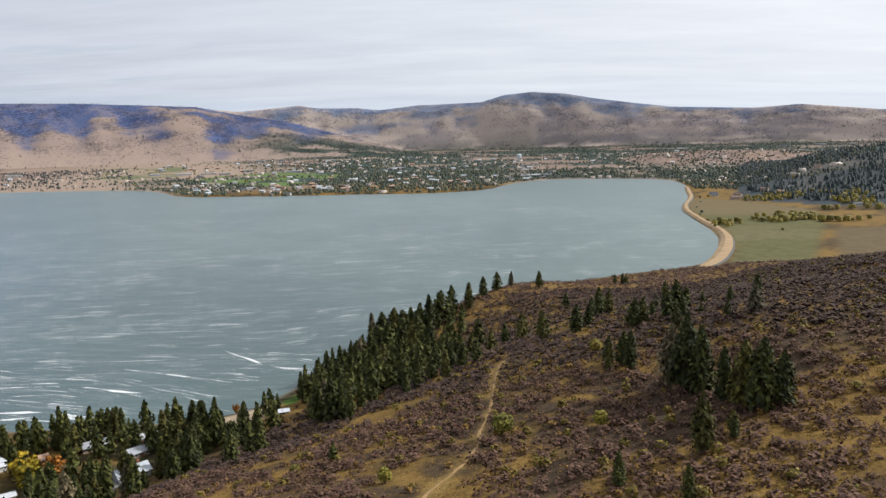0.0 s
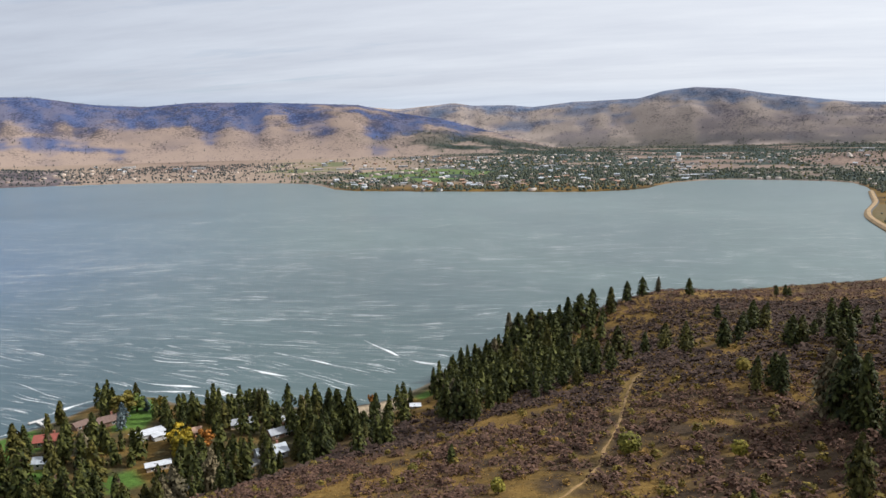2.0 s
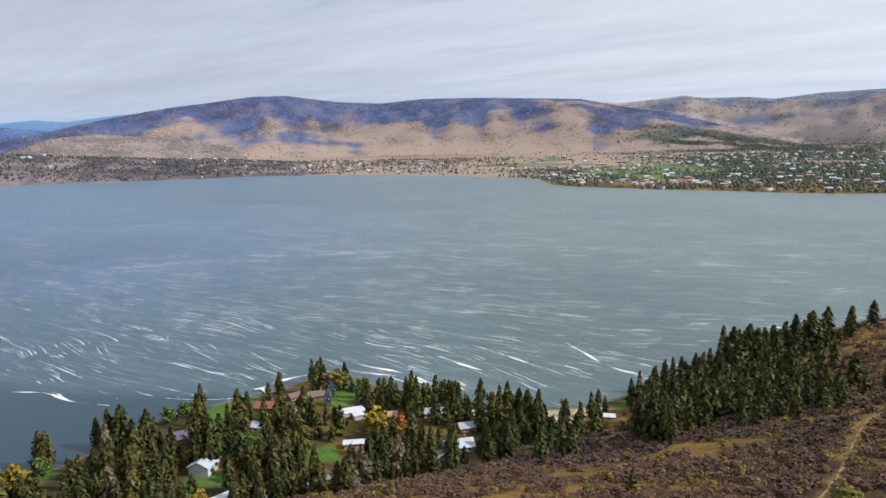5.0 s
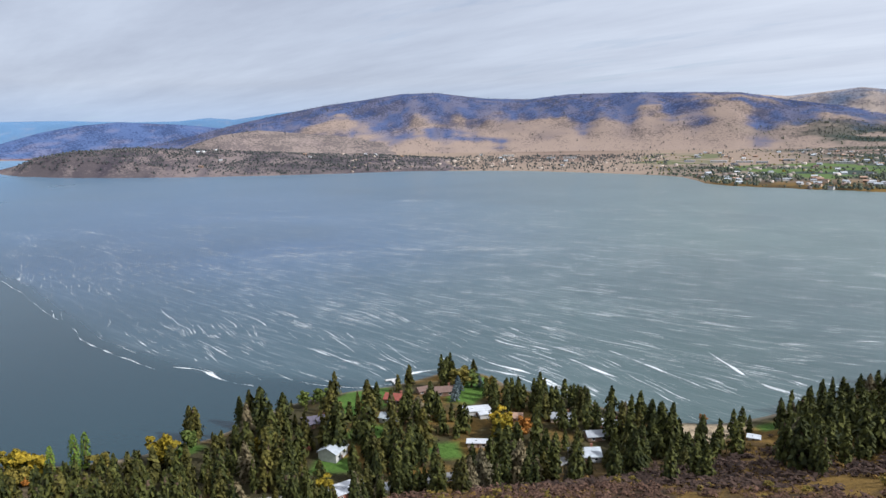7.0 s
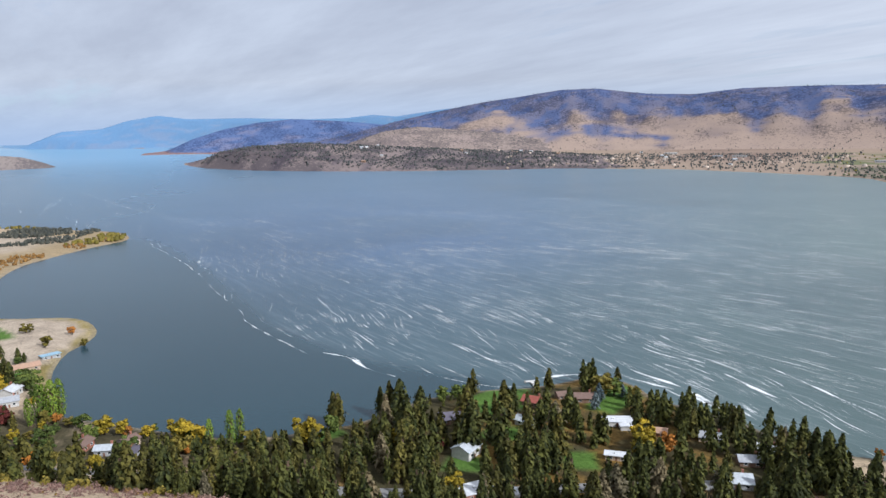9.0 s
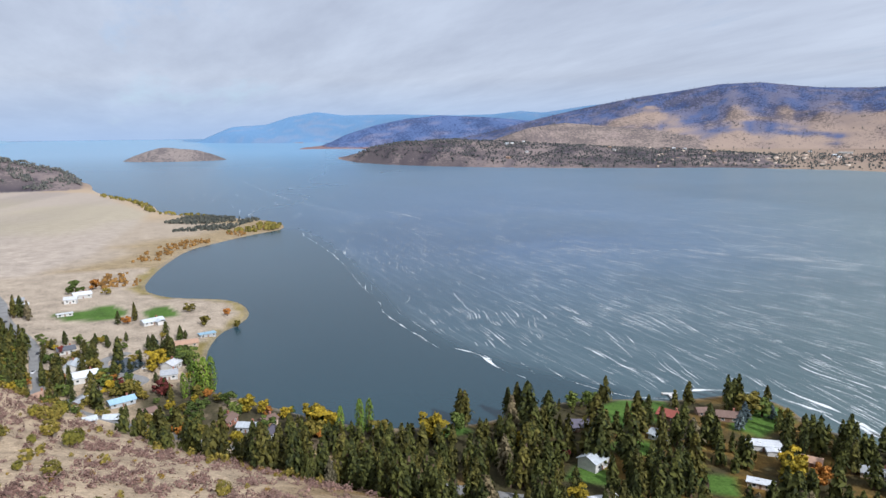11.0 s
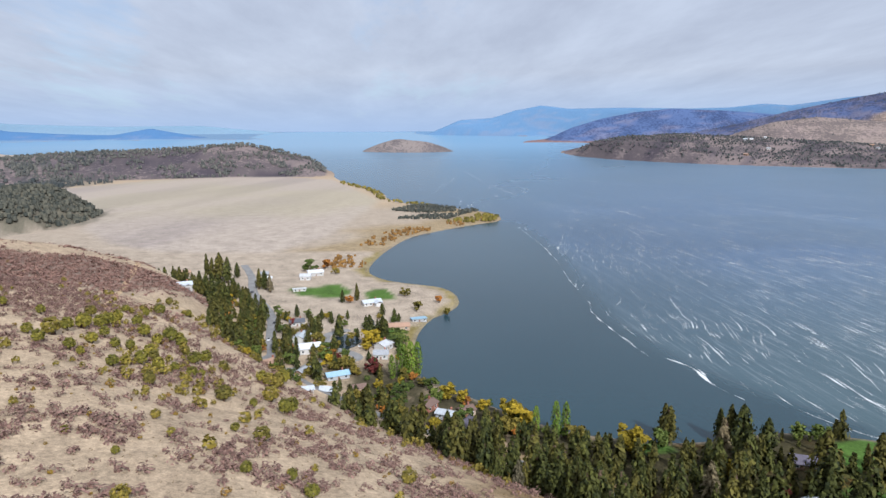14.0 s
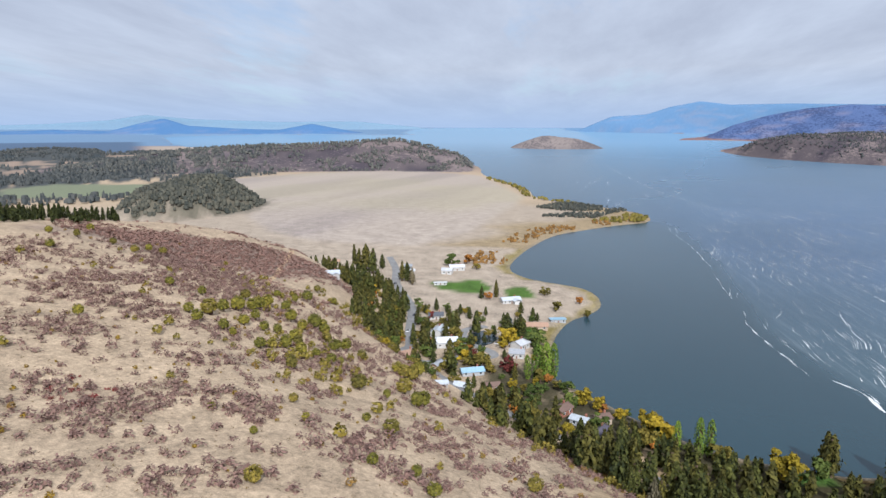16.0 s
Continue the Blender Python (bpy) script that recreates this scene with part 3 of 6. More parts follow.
ground.data.materials.append(ground_material())
tagged(ground, "dry grassy hills, fields and far ranges round a lake", "ground", kind="structure")

CALM = rounded([(-1175, 272), (-1039, 283), (-836, 276), (-720, 256), (-608, 246), (-557, 236), (-509, 240), (-447, 244), (-392, 262), (-345, 285),
                (-306, 305), (-250, 180), (-500, -50), (-900, -50), (-1180, 180)])


def ruffle(x, y):
    """How much of the wind's foam lies on the water: none in the sheltered bay, little far out."""
    far = np.hypot(x - EYE[0], y - EYE[1])
    bearing = np.degrees(np.arctan2(-(x - EYE[0]), y - EYE[1]))
    r = step(0, 25, -inside(CALM, x, y)) * (1 - 0.45 * step(900, 3000, far))
    # Lower within 900 m and to the left, which darkens the water there.
    r = r * (1 - 0.4 * step(42, 72, bearing)) * (0.72 + 0.28 * step(420, 900, far))
    return r * (1 - step(66, 88, bearing) * 0.75 * step(700, 1300, far)) * (1 - 0.3 * step(-0.1, 0.6, fbm(x, y, 350, 77)))


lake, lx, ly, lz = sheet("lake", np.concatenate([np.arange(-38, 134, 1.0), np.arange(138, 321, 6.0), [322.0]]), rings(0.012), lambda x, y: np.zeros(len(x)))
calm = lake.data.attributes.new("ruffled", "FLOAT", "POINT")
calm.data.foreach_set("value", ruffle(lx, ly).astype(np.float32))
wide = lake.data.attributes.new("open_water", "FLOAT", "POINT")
# Bluer with bearing to the left, and with distance.
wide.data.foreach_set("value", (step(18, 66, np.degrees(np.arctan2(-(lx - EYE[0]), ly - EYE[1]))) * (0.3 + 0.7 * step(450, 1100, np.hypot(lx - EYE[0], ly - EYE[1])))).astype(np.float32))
out = lake.data.attributes.new("outer_haze", "FLOAT", "POINT")
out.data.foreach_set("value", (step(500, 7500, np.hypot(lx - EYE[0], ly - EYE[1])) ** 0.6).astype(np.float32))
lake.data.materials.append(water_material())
tagged(lake, "grey-green windblown lake with drifting lines of foam", "lake", kind="structure")


# ---------------------------------------------------------------- plants
def mesh_of(name, verts, faces, mat, smooth=False):
    mesh = bpy.data.meshes.new(name)
    mesh.from_pydata([tuple(v) for v in verts], [], [tuple(f) for f in faces])
    mesh.materials.append(mat)
    if smooth:
        mesh.polygons.foreach_set("use_smooth", np.ones(len(mesh.polygons), bool))
    mesh.update()
    return mesh


def sprays(rng, centres, sizes, out, blades=False, hanging=0.0):
    """Leafy sprays at each centre: bent plates that face outwards with some scatter, or single narrow blades that point outwards."""
    verts, faces = [], []
    for c, s, o in zip(centres, sizes, out):
        o = np.array(o) + rng.normal(0, 0.45, 3)
        o /= np.linalg.norm(o) + 1e-9
        side = np.cross(o, rng.normal(0, 1, 3))
        side /= np.linalg.norm(side) + 1e-9
        i = len(verts)
        if not blades:
            if hanging:
                side = np.cross(o, (rng.normal(0, 0.35), rng.normal(0, 0.35), 1.0))
                side /= np.linalg.norm(side) + 1e-9
            up = np.cross(side, o) * (1 + hanging)
            side = side * (1 - 0.5 * hanging)
            q = s * rng.uniform(0.38, 0.62, 4)
            verts += [c - side * q[0] - up * s * 0.12, c - up * q[1] - o * s * 0.10, c + side * q[2] + up * s * 0.10, c + up * q[3] - o * s * 0.16]
            faces += [(i, i + 1, i + 2, i + 3)]
            continue
        verts += [c - o * s * 0.5 - side * s * 0.24, c - o * s * 0.4 + side * s * 0.24, c + o * s * 0.8]
        faces += [(i, i + 1, i + 2)]
    return verts, faces


def stem(rng, tall, thick, lean=0.0, sides=6, rings_up=4):
    """A tapered, slightly crooked trunk."""
    verts, faces = [], []
    for k in range(rings_up + 1):
        u = k / rings_up
        r = thick * (1 - u) ** 0.8 + 0.03
        if k == 0:
            r *= 1.35
        cx, cy = lean * u * u * tall + rng.normal(0, 0.02) * tall * u, rng.normal(0, 0.015) * tall * u
        for j in range(sides):
            a = 2 * math.pi * j / sides
            verts.append((cx + r * math.cos(a), cy + r * math.sin(a), u * tall - (0.6 if k == 0 else 0)))
    for k in range(rings_up):
        for j in range(sides):
            a, b = k * sides + j, k * sides + (j + 1) % sides
            faces.append((a, b, b + sides, a + sides))
    return verts, faces


def conifer_shape(rng, slim, ragged, boughs=118, each=5, plump=1.0):
    """Crown of a pine or fir 1 m tall: boughs in a spiral round the trunk, in uneven tiers with gaps, rounded at the top."""
    centres, sizes, out = [], [], []
    bare = rng.uniform(0.07, 0.17)
    tiers, lobe, phase = rng.uniform(7, 11), rng.uniform(0.05, 0.16), rng.uniform(0, 6.283)
    for k in range(boughs):
        u = (k + rng.random()) / boughs
        z = bare + (1 - bare) * u
        a = k * 2.4 + rng.normal(0, 0.4)
        wave = 1 + 0.16 * math.sin(u * tiers * 6.283) + lobe * math.cos(2 * a + phase + 4 * u)
        reach = slim * 1.12 * (0.62 + 0.38 * min(1, u / 0.25)) * (1 - u ** 1.75) ** 0.8 * rng.uniform(1 - ragged * 0.6, 1.12) * wave + 0.010
        for j in range(each):
            f = (j + 1.0) / each
            centres.append(np.array([math.cos(a) * reach * f, math.sin(a) * reach * f, z - 0.30 * reach * f * f + rng.normal(0, 0.008)]))
            sizes.append((0.064 + 0.022 * (1 - u)) * rng.uniform(0.7, 1.3) * plump)
            out.append((math.cos(a) * (0.45 + 0.55 * f), math.sin(a) * (0.45 + 0.55 * f), 0.45))
    return sprays(rng, centres, sizes, out, hanging=0.55)


def leafy_shape(rng, wide, low, lumps=18, each=24, upright=0.0, clump=1.0, leaf=1.0):
    """Crown of a broadleaf tree or bush 1 m tall: uneven lumps of leaves with gaps between them."""
    centres, sizes, out = [], [], []
    for _ in range(lumps):
        a, u = rng.uniform(0, 6.283), rng.uniform(0, 1)
        r = wide * math.sqrt(rng.uniform(0.05, 1)) * (1 - upright * abs(u - 0.35))
        z = low + (1 - low) * (0.12 + 0.78 * u)
        bulge = math.sqrt(max(0.05, 1 - ((z - low) / (1 - low) - 0.45) ** 2 * 2.4))
        mid = np.array([math.cos(a) * r * bulge, math.sin(a) * r * bulge, z])
        ball = rng.uniform(0.13, 0.24) * (0.5 + wide) * clump
        for _ in range(each):
            d = rng.normal(0, 1, 3)
            d /= np.linalg.norm(d)
            d[2] = abs(d[2]) if rng.random() < 0.65 else d[2]
            centres.append(mid + d * ball * rng.uniform(0.6, 1.05) * np.array([1, 1, 0.8 + upright]))
            sizes.append(rng.uniform(0.10, 0.19) * (0.6 + wide) * leaf)
            out.append(d)
    return sprays(rng, centres, sizes, out)


BARK = plain("bark", (0.11, 0.075, 0.05), 0.95, vary=0.35, size=0.5)
PINE = leaves("pine_needles", (0.012, 0.019, 0.005), (0.085, 0.096, 0.022))
OLIVE_PINE = leaves("olive_needles", (0.022, 0.026, 0.006), (0.118, 0.112, 0.025))
GREY_PINE = leaves("grey_needles", (0.06, 0.055, 0.03), (0.19, 0.165, 0.10))
SPRUCE = leaves("blue_spruce", (0.05, 0.075, 0.085), (0.13, 0.18, 0.20))
GREEN = leaves("green_leaves", (0.035, 0.06, 0.014), (0.13, 0.17, 0.035))
OLIVE = leaves("olive_leaves", (0.080, 0.074, 0.013), (0.235, 0.195, 0.038))
YELLOW = leaves("yellow_leaves", (0.17, 0.135, 0.011), (0.37, 0.285, 0.022))
ORANGE = leaves("orange_leaves", (0.22, 0.09, 0.015), (0.45, 0.20, 0.04))
CRIMSON = leaves("red_leaves", (0.07, 0.016, 0.016), (0.19, 0.048, 0.04))
POPLAR = leaves("poplar_leaves", (0.045, 0.085, 0.012), (0.16, 0.24, 0.03))

shaper = np.random.default_rng(11)
PINE_FORMS = [(conifer_shape(shaper, s, r), stem(shaper, 0.93, 0.017)) for s, r in
              ((0.16, 0.5), (0.19, 0.45), (0.14, 0.6), (0.21, 0.55), (0.175, 0.65), (0.12, 0.4))]
FINE_PINES = [(conifer_shape(shaper, s, r, 250, 6, 0.66), stem(shaper, 0.93, 0.017)) for s, r in ((0.17, 0.5), (0.19, 0.55), (0.15, 0.6))]
LEAFY_FORMS = [(leafy_shape(shaper, w, 0.12), stem(shaper, 0.5, 0.03, 0.04)) for w in (0.42, 0.5, 0.36)]
LIGHT_PINES = [(conifer_shape(shaper, s, 0.5, 46, 3, 1.75), stem(shaper, 0.93, 0.017)) for s in (0.16, 0.19, 0.14, 0.21, 0.175)]


def poplar_shape(rng, count=520):
    """Crown of a Lombardy poplar 1 m tall: steep sprays in a narrow spindle with a few grooves."""
    centres, sizes, out = [], [], []
    for k in range(count):
        u, a = (k + rng.random()) / count, rng.uniform(0, 6.283)
        r = 0.125 * (1.55 * u ** 0.4 * (1 - u) ** 0.5 + 0.06) * (1 + 0.16 * math.cos(4 * a + 9 * u)) * rng.uniform(0.75, 1.06)
        centres.append(np.array([math.cos(a) * r, math.sin(a) * r, 0.03 + 0.97 * u]))
        sizes.append(rng.uniform(0.032, 0.052))
        out.append((math.cos(a), math.sin(a), 0.35))
    return sprays(rng, centres, sizes, out, hanging=0.6)


POPLAR_FORM = (poplar_shape(shaper), stem(shaper, 0.8, 0.022))


def dome_shape(rng, count, leaf):
    """Crown of a round bush 1 m tall: leaves over an uneven dome, thinner below."""
    bumps = [(rng.uniform(0, 6.283), rng.uniform(0.2, 1.3), rng.uniform(-0.16, 0.16)) for _ in range(9)]
    centres, sizes, out = [], [], []
    for _ in range(count):
        a, e = rng.uniform(0, 6.283), math.asin(rng.uniform(-0.55, 1.0))
        d = np.array([math.cos(a) * math.cos(e), math.sin(a) * math.cos(e), math.sin(e)])
        r = 1 + sum(k * math.exp(-((math.sin((a - ba) / 2) * 2.2) ** 2 + (e - be) ** 2 * 1.6)) for ba, be, k in bumps)
        centres.append(d * np.array([0.42, 0.42, 0.46]) * r * rng.uniform(0.72, 1.0) + np.array([0, 0, 0.46]))
        sizes.append(rng.uniform(0.14, 0.25) * leaf)
        out.append(d + np.array([0, 0, 0.5]))
    return sprays(rng, centres, sizes, out)


BUSH_FORM = (dome_shape(shaper, 260, 0.85), stem(shaper, 0.3, 0.04))

plant_masters = {}


def plant(kind, form, crown_material, x, y, tall, label, category, group, broad=1.0, sink=0.0, base=None):
    """One tree or bush with a trunk and a crown, standing on the ground; repeats share their meshes."""
    key = (kind, id(form), crown_material.name)
    turn = random.uniform(0, 360)
    z = float(height(np.array([x]), np.array([y]))[0]) if base is None else base
    m = pose(x, y, z - sink, random.uniform(-2, 2), random.uniform(-2, 2), turn)
    size = (tall * broad, tall * broad, tall)
    if key in plant_masters:
        root = copy_thing(plant_masters[key], m)
    else:
        root = new(kind)
        root.empty_display_size = 0.2
        (cv, cf), (sv, sf) = form
        for name, v, f, mat in (("trunk", sv, sf, BARK), ("crown", cv, cf, crown_material)):
            child = new(name, mesh_of(name, v, f, mat))
            child.parent = root
        root.matrix_world = m
        tagged(root, label, category, group)
        plant_masters[key] = root
    root.scale = size
    return root


def scatter(name, forms, spots, mat, label, category, with_trunk=True):
    """Many plants joined into one piece of stuff. spots: x, y, z, width, height."""
    rng = np.random.default_rng(len(spots))
    verts, faces, count = [], [], 0
    shapes = []
    for crown, trunk in forms:
        v, f = np.array(crown[0]), np.array(crown[1])
        shapes.append((v, f))
    spots = np.asarray(spots, float)
    pick, turn = rng.integers(0, len(shapes), len(spots)), rng.uniform(0, 6.283, len(spots))
    for i, (v, f) in enumerate(shapes):
        s = spots[pick == i]
        if not len(s):
            continue
        a = turn[pick == i]
        c, d = np.cos(a)[:, None], np.sin(a)[:, None]
        px = (v[:, 0] * c - v[:, 1] * d) * s[:, 3:4] + s[:, 0:1]
        py = (v[:, 0] * d + v[:, 1] * c) * s[:, 3:4] + s[:, 1:2]
        pz = v[:, 2] * s[:, 4:5] + s[:, 2:3]
        verts.append(np.stack([px, py, pz], 2).reshape(-1, 3))
        faces.append((f[None] + (np.arange(len(s)) * len(v))[:, None, None] + count).reshape(-1, f.shape[1]))
        count += len(s) * len(v)
    p, q = np.concatenate(verts), np.concatenate(faces)
    mesh = bpy.data.meshes.new(name)
    mesh.vertices.add(len(p))
    mesh.vertices.foreach_set("co", p.astype(np.float32).ravel())
    mesh.loops.add(q.size)
    mesh.loops.foreach_set("vertex_index", q.astype(np.int32).ravel())
    mesh.polygons.add(len(q))
    mesh.polygons.foreach_set("loop_start", np.arange(0, q.size, q.shape[1], dtype=np.int32))
    mesh.update()
    mesh.materials.append(mat)
    return tagged(new(name, mesh), label, category, kind="stuff")


def on_ground(xy):
    return height(xy[:, 0], xy[:, 1])


# -- pines that stand by themselves: x, y, height
CLUMP = [(71, 211, 20), (73, 205, 23), (75, 196, 21), (60, 155, 15), (69, 159, 5), (78, 187, 16), (79, 177, 19), (82, 174, 19), (84, 176, 17), (87, 172, 15),
         (65, 237, 14), (59, 243, 11), (38, 146, 9), (49, 133, 8), (76, 201, 17), (81, 182, 16), (86, 180, 14)]
HILL_TREES = [(81, 358, 14), (63, 325, 13), (49, 339, 13), (86, 480, 11), (84, 302, 12), (99, 301, 11), (101, 288, 11), (120, 263, 11), (112, 269, 6),
              (109, 289, 5), (43, 377, 11), (150, 600, 9), (154, 590, 10), (158, 593, 8), (81, 580, 14), (58, 590, 13), (45, 580, 16), (32, 561, 17),
              (19, 533, 20), (6, 532, 22), (-3, 518, 24), (-11, 507, 25), (71, 335, 10), (94, 276, 9), (116, 480, 10)]
EDGE_TREES = [(-29, 472, 28), (-36, 492, 27), (-45, 477, 29), (-55, 516, 24), (-19, 475, 24), (-37, 451, 27), (-21, 429, 26), (-10, 433, 24), (-67, 447, 16),
              (-78, 467, 14), (-77, 440, 17), (-56, 449, 20), (-57, 409, 20), (-45, 381, 18), (-36, 393, 22), (-25, 377, 20), (-14, 351, 17), (-5, 346, 14),
              (-84, 390, 18), (-83, 405, 13), (-74, 390, 19), (3, 340, 14), (-88, 408, 13), (-64, 401, 18), (-18, 304, 10)]
DIP_TREES = [(87, 383, 15), (89, 367, 12), (112, 345, 13), (111, 326, 14), (115, 325, 10), (84, 300, 13), (88, 302, 12), (65, 335, 10), (52, 362, 13), (47, 411, 13), (121, 319, 6),
             (126, 301, 7), (142, 310, 9), (97, 318, 7), (24, 353, 11), (15, 329, 11), (8, 323, 12), (0, 311, 13), (-7, 323, 11), (-13, 314, 11), (-20, 326, 12), (-28, 343, 12),
             (21, 422, 17), (65, 246, 12), (61, 253, 10), (70, 162, 6), (-37, 212, 7), (104, 335, 9), (76, 350, 11), (33, 372, 12), (14, 362, 13), (-2, 368, 14)]
SHORE_TREES = [(-181, 356, 15), (-175, 352, 17), (-145, 339, 19), (-160, 340, 14), (-192, 335, 17), (-186, 331, 16), (-173, 327, 17), (-129, 338, 24),
               (-121, 332, 25), (-116, 332, 25), (-139, 346, 14), (-100, 329, 20), (-148, 332, 18), (-149, 302, 16), (-113, 297, 18), (-87, 264, 15),
               (-79, 279, 14), (-85, 283, 16), (-320, 198, 20), (-312, 196, 20), (-316, 225, 17), (-308, 226, 21), (-300, 228, 23), (-276, 217, 23)]
HOUSE_TREES = [(-259, 243, 27), (-241, 232, 27), (-270, 271, 14), (-259, 269, 24), (-265, 280, 18), (-236, 265, 24), (-243, 280, 16), (-232, 280, 18),
               (-209, 327, 14), (-199, 337, 11), (-194, 337, 15), (-195, 341, 12), (-187, 357, 7), (-172, 344, 19), (-170, 347, 18), (-150, 352, 14),
               (-132, 357, 17), (-97, 384, 10), (-211, 262, 22), (-207, 249, 21), (-193, 225, 24), (-231, 242, 26), (-285, 232, 22), (-292, 214, 20)]
ROAD_TREES = [(-720, -109, 28), (-705, -98, 26), (-751, -128, 22), (-722, -117, 23), (-731, -93, 16), (-674, -62, 20), (-673, -56, 19), (-659, -49, 17),
              (-620, 34, 16), (-529, 43, 11), (-512, 56, 13), (-520, 52, 10), (-550, 66, 11), (-487, 2, 14), (-426, 50, 11), (-415, 53, 11), (-526, -24, 13),
              (-470, -8, 12), (-444, 9, 15), (-431, 0, 11), (-472, -19, 16), (-411, -9, 14), (-612, 21, 12)]

HOUSE_SPOTS = []     # x, y of every near house, filled by the plan of houses below


# ---------------------------------------------------------------- roads and trails
ROAD = [(-799, -98), (-767, -88), (-728, -77), (-675, -69), (-627, -55), (-595, -42), (-559, -33), (-520, -29), (-492, -25), (-463, -19), (-440, -22), (-400, 4),
        (-360, 42), (-325, 82), (-285, 128), (-240, 168), (-205, 215), (-178, 258), (-150, 300)]
BAY_LANE = [(-424, -12), (-430, -4), (-450, 9), (-453, 23), (-453, 36), (-461, 40), (-473, 30), (-480, 19), (-498, 13), (-515, 13), (-522, 22), (-528, 32)]
TRACK = [(-640, -165), (-607, -150), (-518, -129), (-470, -119), (-416, -105), (-372, -93), (-330, -60)]


def along(points, every):
    """Points at even steps along a smoothed line."""
    p = np.array(points, float)
    for _ in range(3):
        p = np.concatenate([p[:1], np.stack([0.75 * p[:-1] + 0.25 * p[1:], 0.25 * p[:-1] + 0.75 * p[1:]], 1).reshape(-1, 2), p[-1:]])
    far = np.concatenate([[0], np.cumsum(np.hypot(*np.diff(p, axis=0).T))])
    at = np.arange(0, far[-1], every)
    return np.stack([np.interp(at, far, p[:, 0]), np.interp(at, far, p[:, 1])], 1)


def draped(name, points, width, mat, lift, label, category, wobble=0.0, every=3.0):
    """A strip of road or path laid over the ground, with a crown and sunk edges."""
    p = along(points, every)
    d = np.gradient(p, axis=0)
    side = np.stack([-d[:, 1], d[:, 0]], 1) / np.hypot(d[:, 0], d[:, 1])[:, None]
    p = p + side * (wobble * 2.6 * fbm(p[:, 0], p[:, 1], 11, 56))[:, None]
    w = width * (1 + 1.5 * wobble * fbm(p[:, 0], p[:, 1], 9, 55))
    cross = (-0.56, -0.5, 0.0, 0.5, 0.56)
    verts = []
    for c in cross:
        q = p + side * (w * c)[:, None]
        z = np.maximum(height(q[:, 0], q[:, 1]), 0.4) + (lift if abs(c) < 0.52 else -0.35) + (0.06 if c == 0 else 0)
        verts.append(np.concatenate([q, z[:, None]], 1))
    k, m = len(cross), len(p)
    verts = np.stack(verts, 1).reshape(-1, 3)
    faces = [(i * k + j, i * k + j + 1, (i + 1) * k + j + 1, (i + 1) * k + j) for i in range(m - 1) for j in range(k - 1)]
    return tagged(new(name, mesh_of(name, verts, faces, mat)), label, category, kind="structure")


ASPHALT = plain("asphalt", (0.23, 0.225, 0.22), 0.9, vary=0.2, size=6.0)
DIRT = plain("dirt", (0.46, 0.33, 0.19), 0.95, vary=0.22, size=2.0)
TRAIL_SOIL = plain("trail_soil", (0.26, 0.165, 0.07), 0.95, vary=0.3, size=1.5)
draped("road", ROAD, 7.5, ASPHALT, 0.35, "grey asphalt road winding between trees", "road", every=4.0)
draped("lane", BAY_LANE, 6.5, ASPHALT, 0.35, "grey asphalt lane between lakeside houses", "road")
draped("trail", TRAIL, 0.9, TRAIL_SOIL, 0.1, "sandy footpath down the scrubby hill", "path", 0.35, 1.5)
draped("track", TRACK, 3.2, DIRT, 0.15, "pale dirt track on the slope", "path", 0.25)

# -- the dike between lake and fields
DIKE = [(700, 1990), (640, 1800), (600, 1667), (500, 1443), (462, 1244), (438, 1065), (392, 940), (326, 812), (280, 770)]
p = along(DIKE, 8.0)
d = np.gradient(p, axis=0)
side = np.stack([-d[:, 1], d[:, 0]], 1) / np.hypot(d[:, 0], d[:, 1])[:, None]
wide = 0.6 + 0.45 * step(900, 1100, 2000 - p[:, 1])
profile = ((13.0, 1.2), (5.5, 4.2), (-5.5, 4.1), (-14.0, -1.5))
verts = np.stack([np.concatenate([p - side * (a * wide)[:, None], np.full((len(p), 1), z)], 1) for a, z in profile], 1).reshape(-1, 3)
faces = [(i * 4 + j, i * 4 + j + 1, (i + 1) * 4 + j + 1, (i + 1) * 4 + j) for i in range(len(p) - 1) for j in range(3)]
dike = tagged(new("dike", mesh_of("dike", verts, faces, plain("dike_gravel", (0.34, 0.235, 0.125), 0.95, vary=0.25, size=8.0))), "tan gravel dike along the lake's edge", "dike", kind="structure")
dike.data.materials.append(plain("dike_rock", (0.10, 0.095, 0.09), 0.95, vary=0.5, size=2.5))
dike.data.polygons.foreach_set("material_index", np.array([1 if j == 2 else 0 for i in range(len(p) - 1) for j in range(3)], np.int32))

# ---------------------------------------------------------------- houses
ROOFS = {"purple": (0.10, 0.09, 0.115), "red": (0.26, 0.075, 0.055), "brown": (0.16, 0.105, 0.085), "white": (0.50, 0.51, 0.53), "grey": (0.30, 0.31, 0.33),
         "dark": (0.085, 0.09, 0.105), "tan": (0.36, 0.23, 0.16), "blue": (0.28, 0.42, 0.52), "pale": (0.42, 0.45, 0.48)}
WALLS = {"white": (0.47, 0.46, 0.44), "tan": (0.42, 0.33, 0.25), "brown": (0.20, 0.13, 0.09), "grey": (0.33, 0.34, 0.35), "brick": (0.30, 0.13, 0.09)}
ROOF = {k: plain(k + "_roof", v, 0.7, vary=0.14, size=1.2) for k, v in ROOFS.items()}
WALL = {k: plain(k + "_wall", v, 0.85, vary=0.12, size=1.5) for k, v in WALLS.items()}
GLASS, _, glass_shader = material("window_glass", 0.08, 0.0, 0.6)
glass_shader.inputs["Base Color"].default_value = (0.03, 0.04, 0.05, 1)
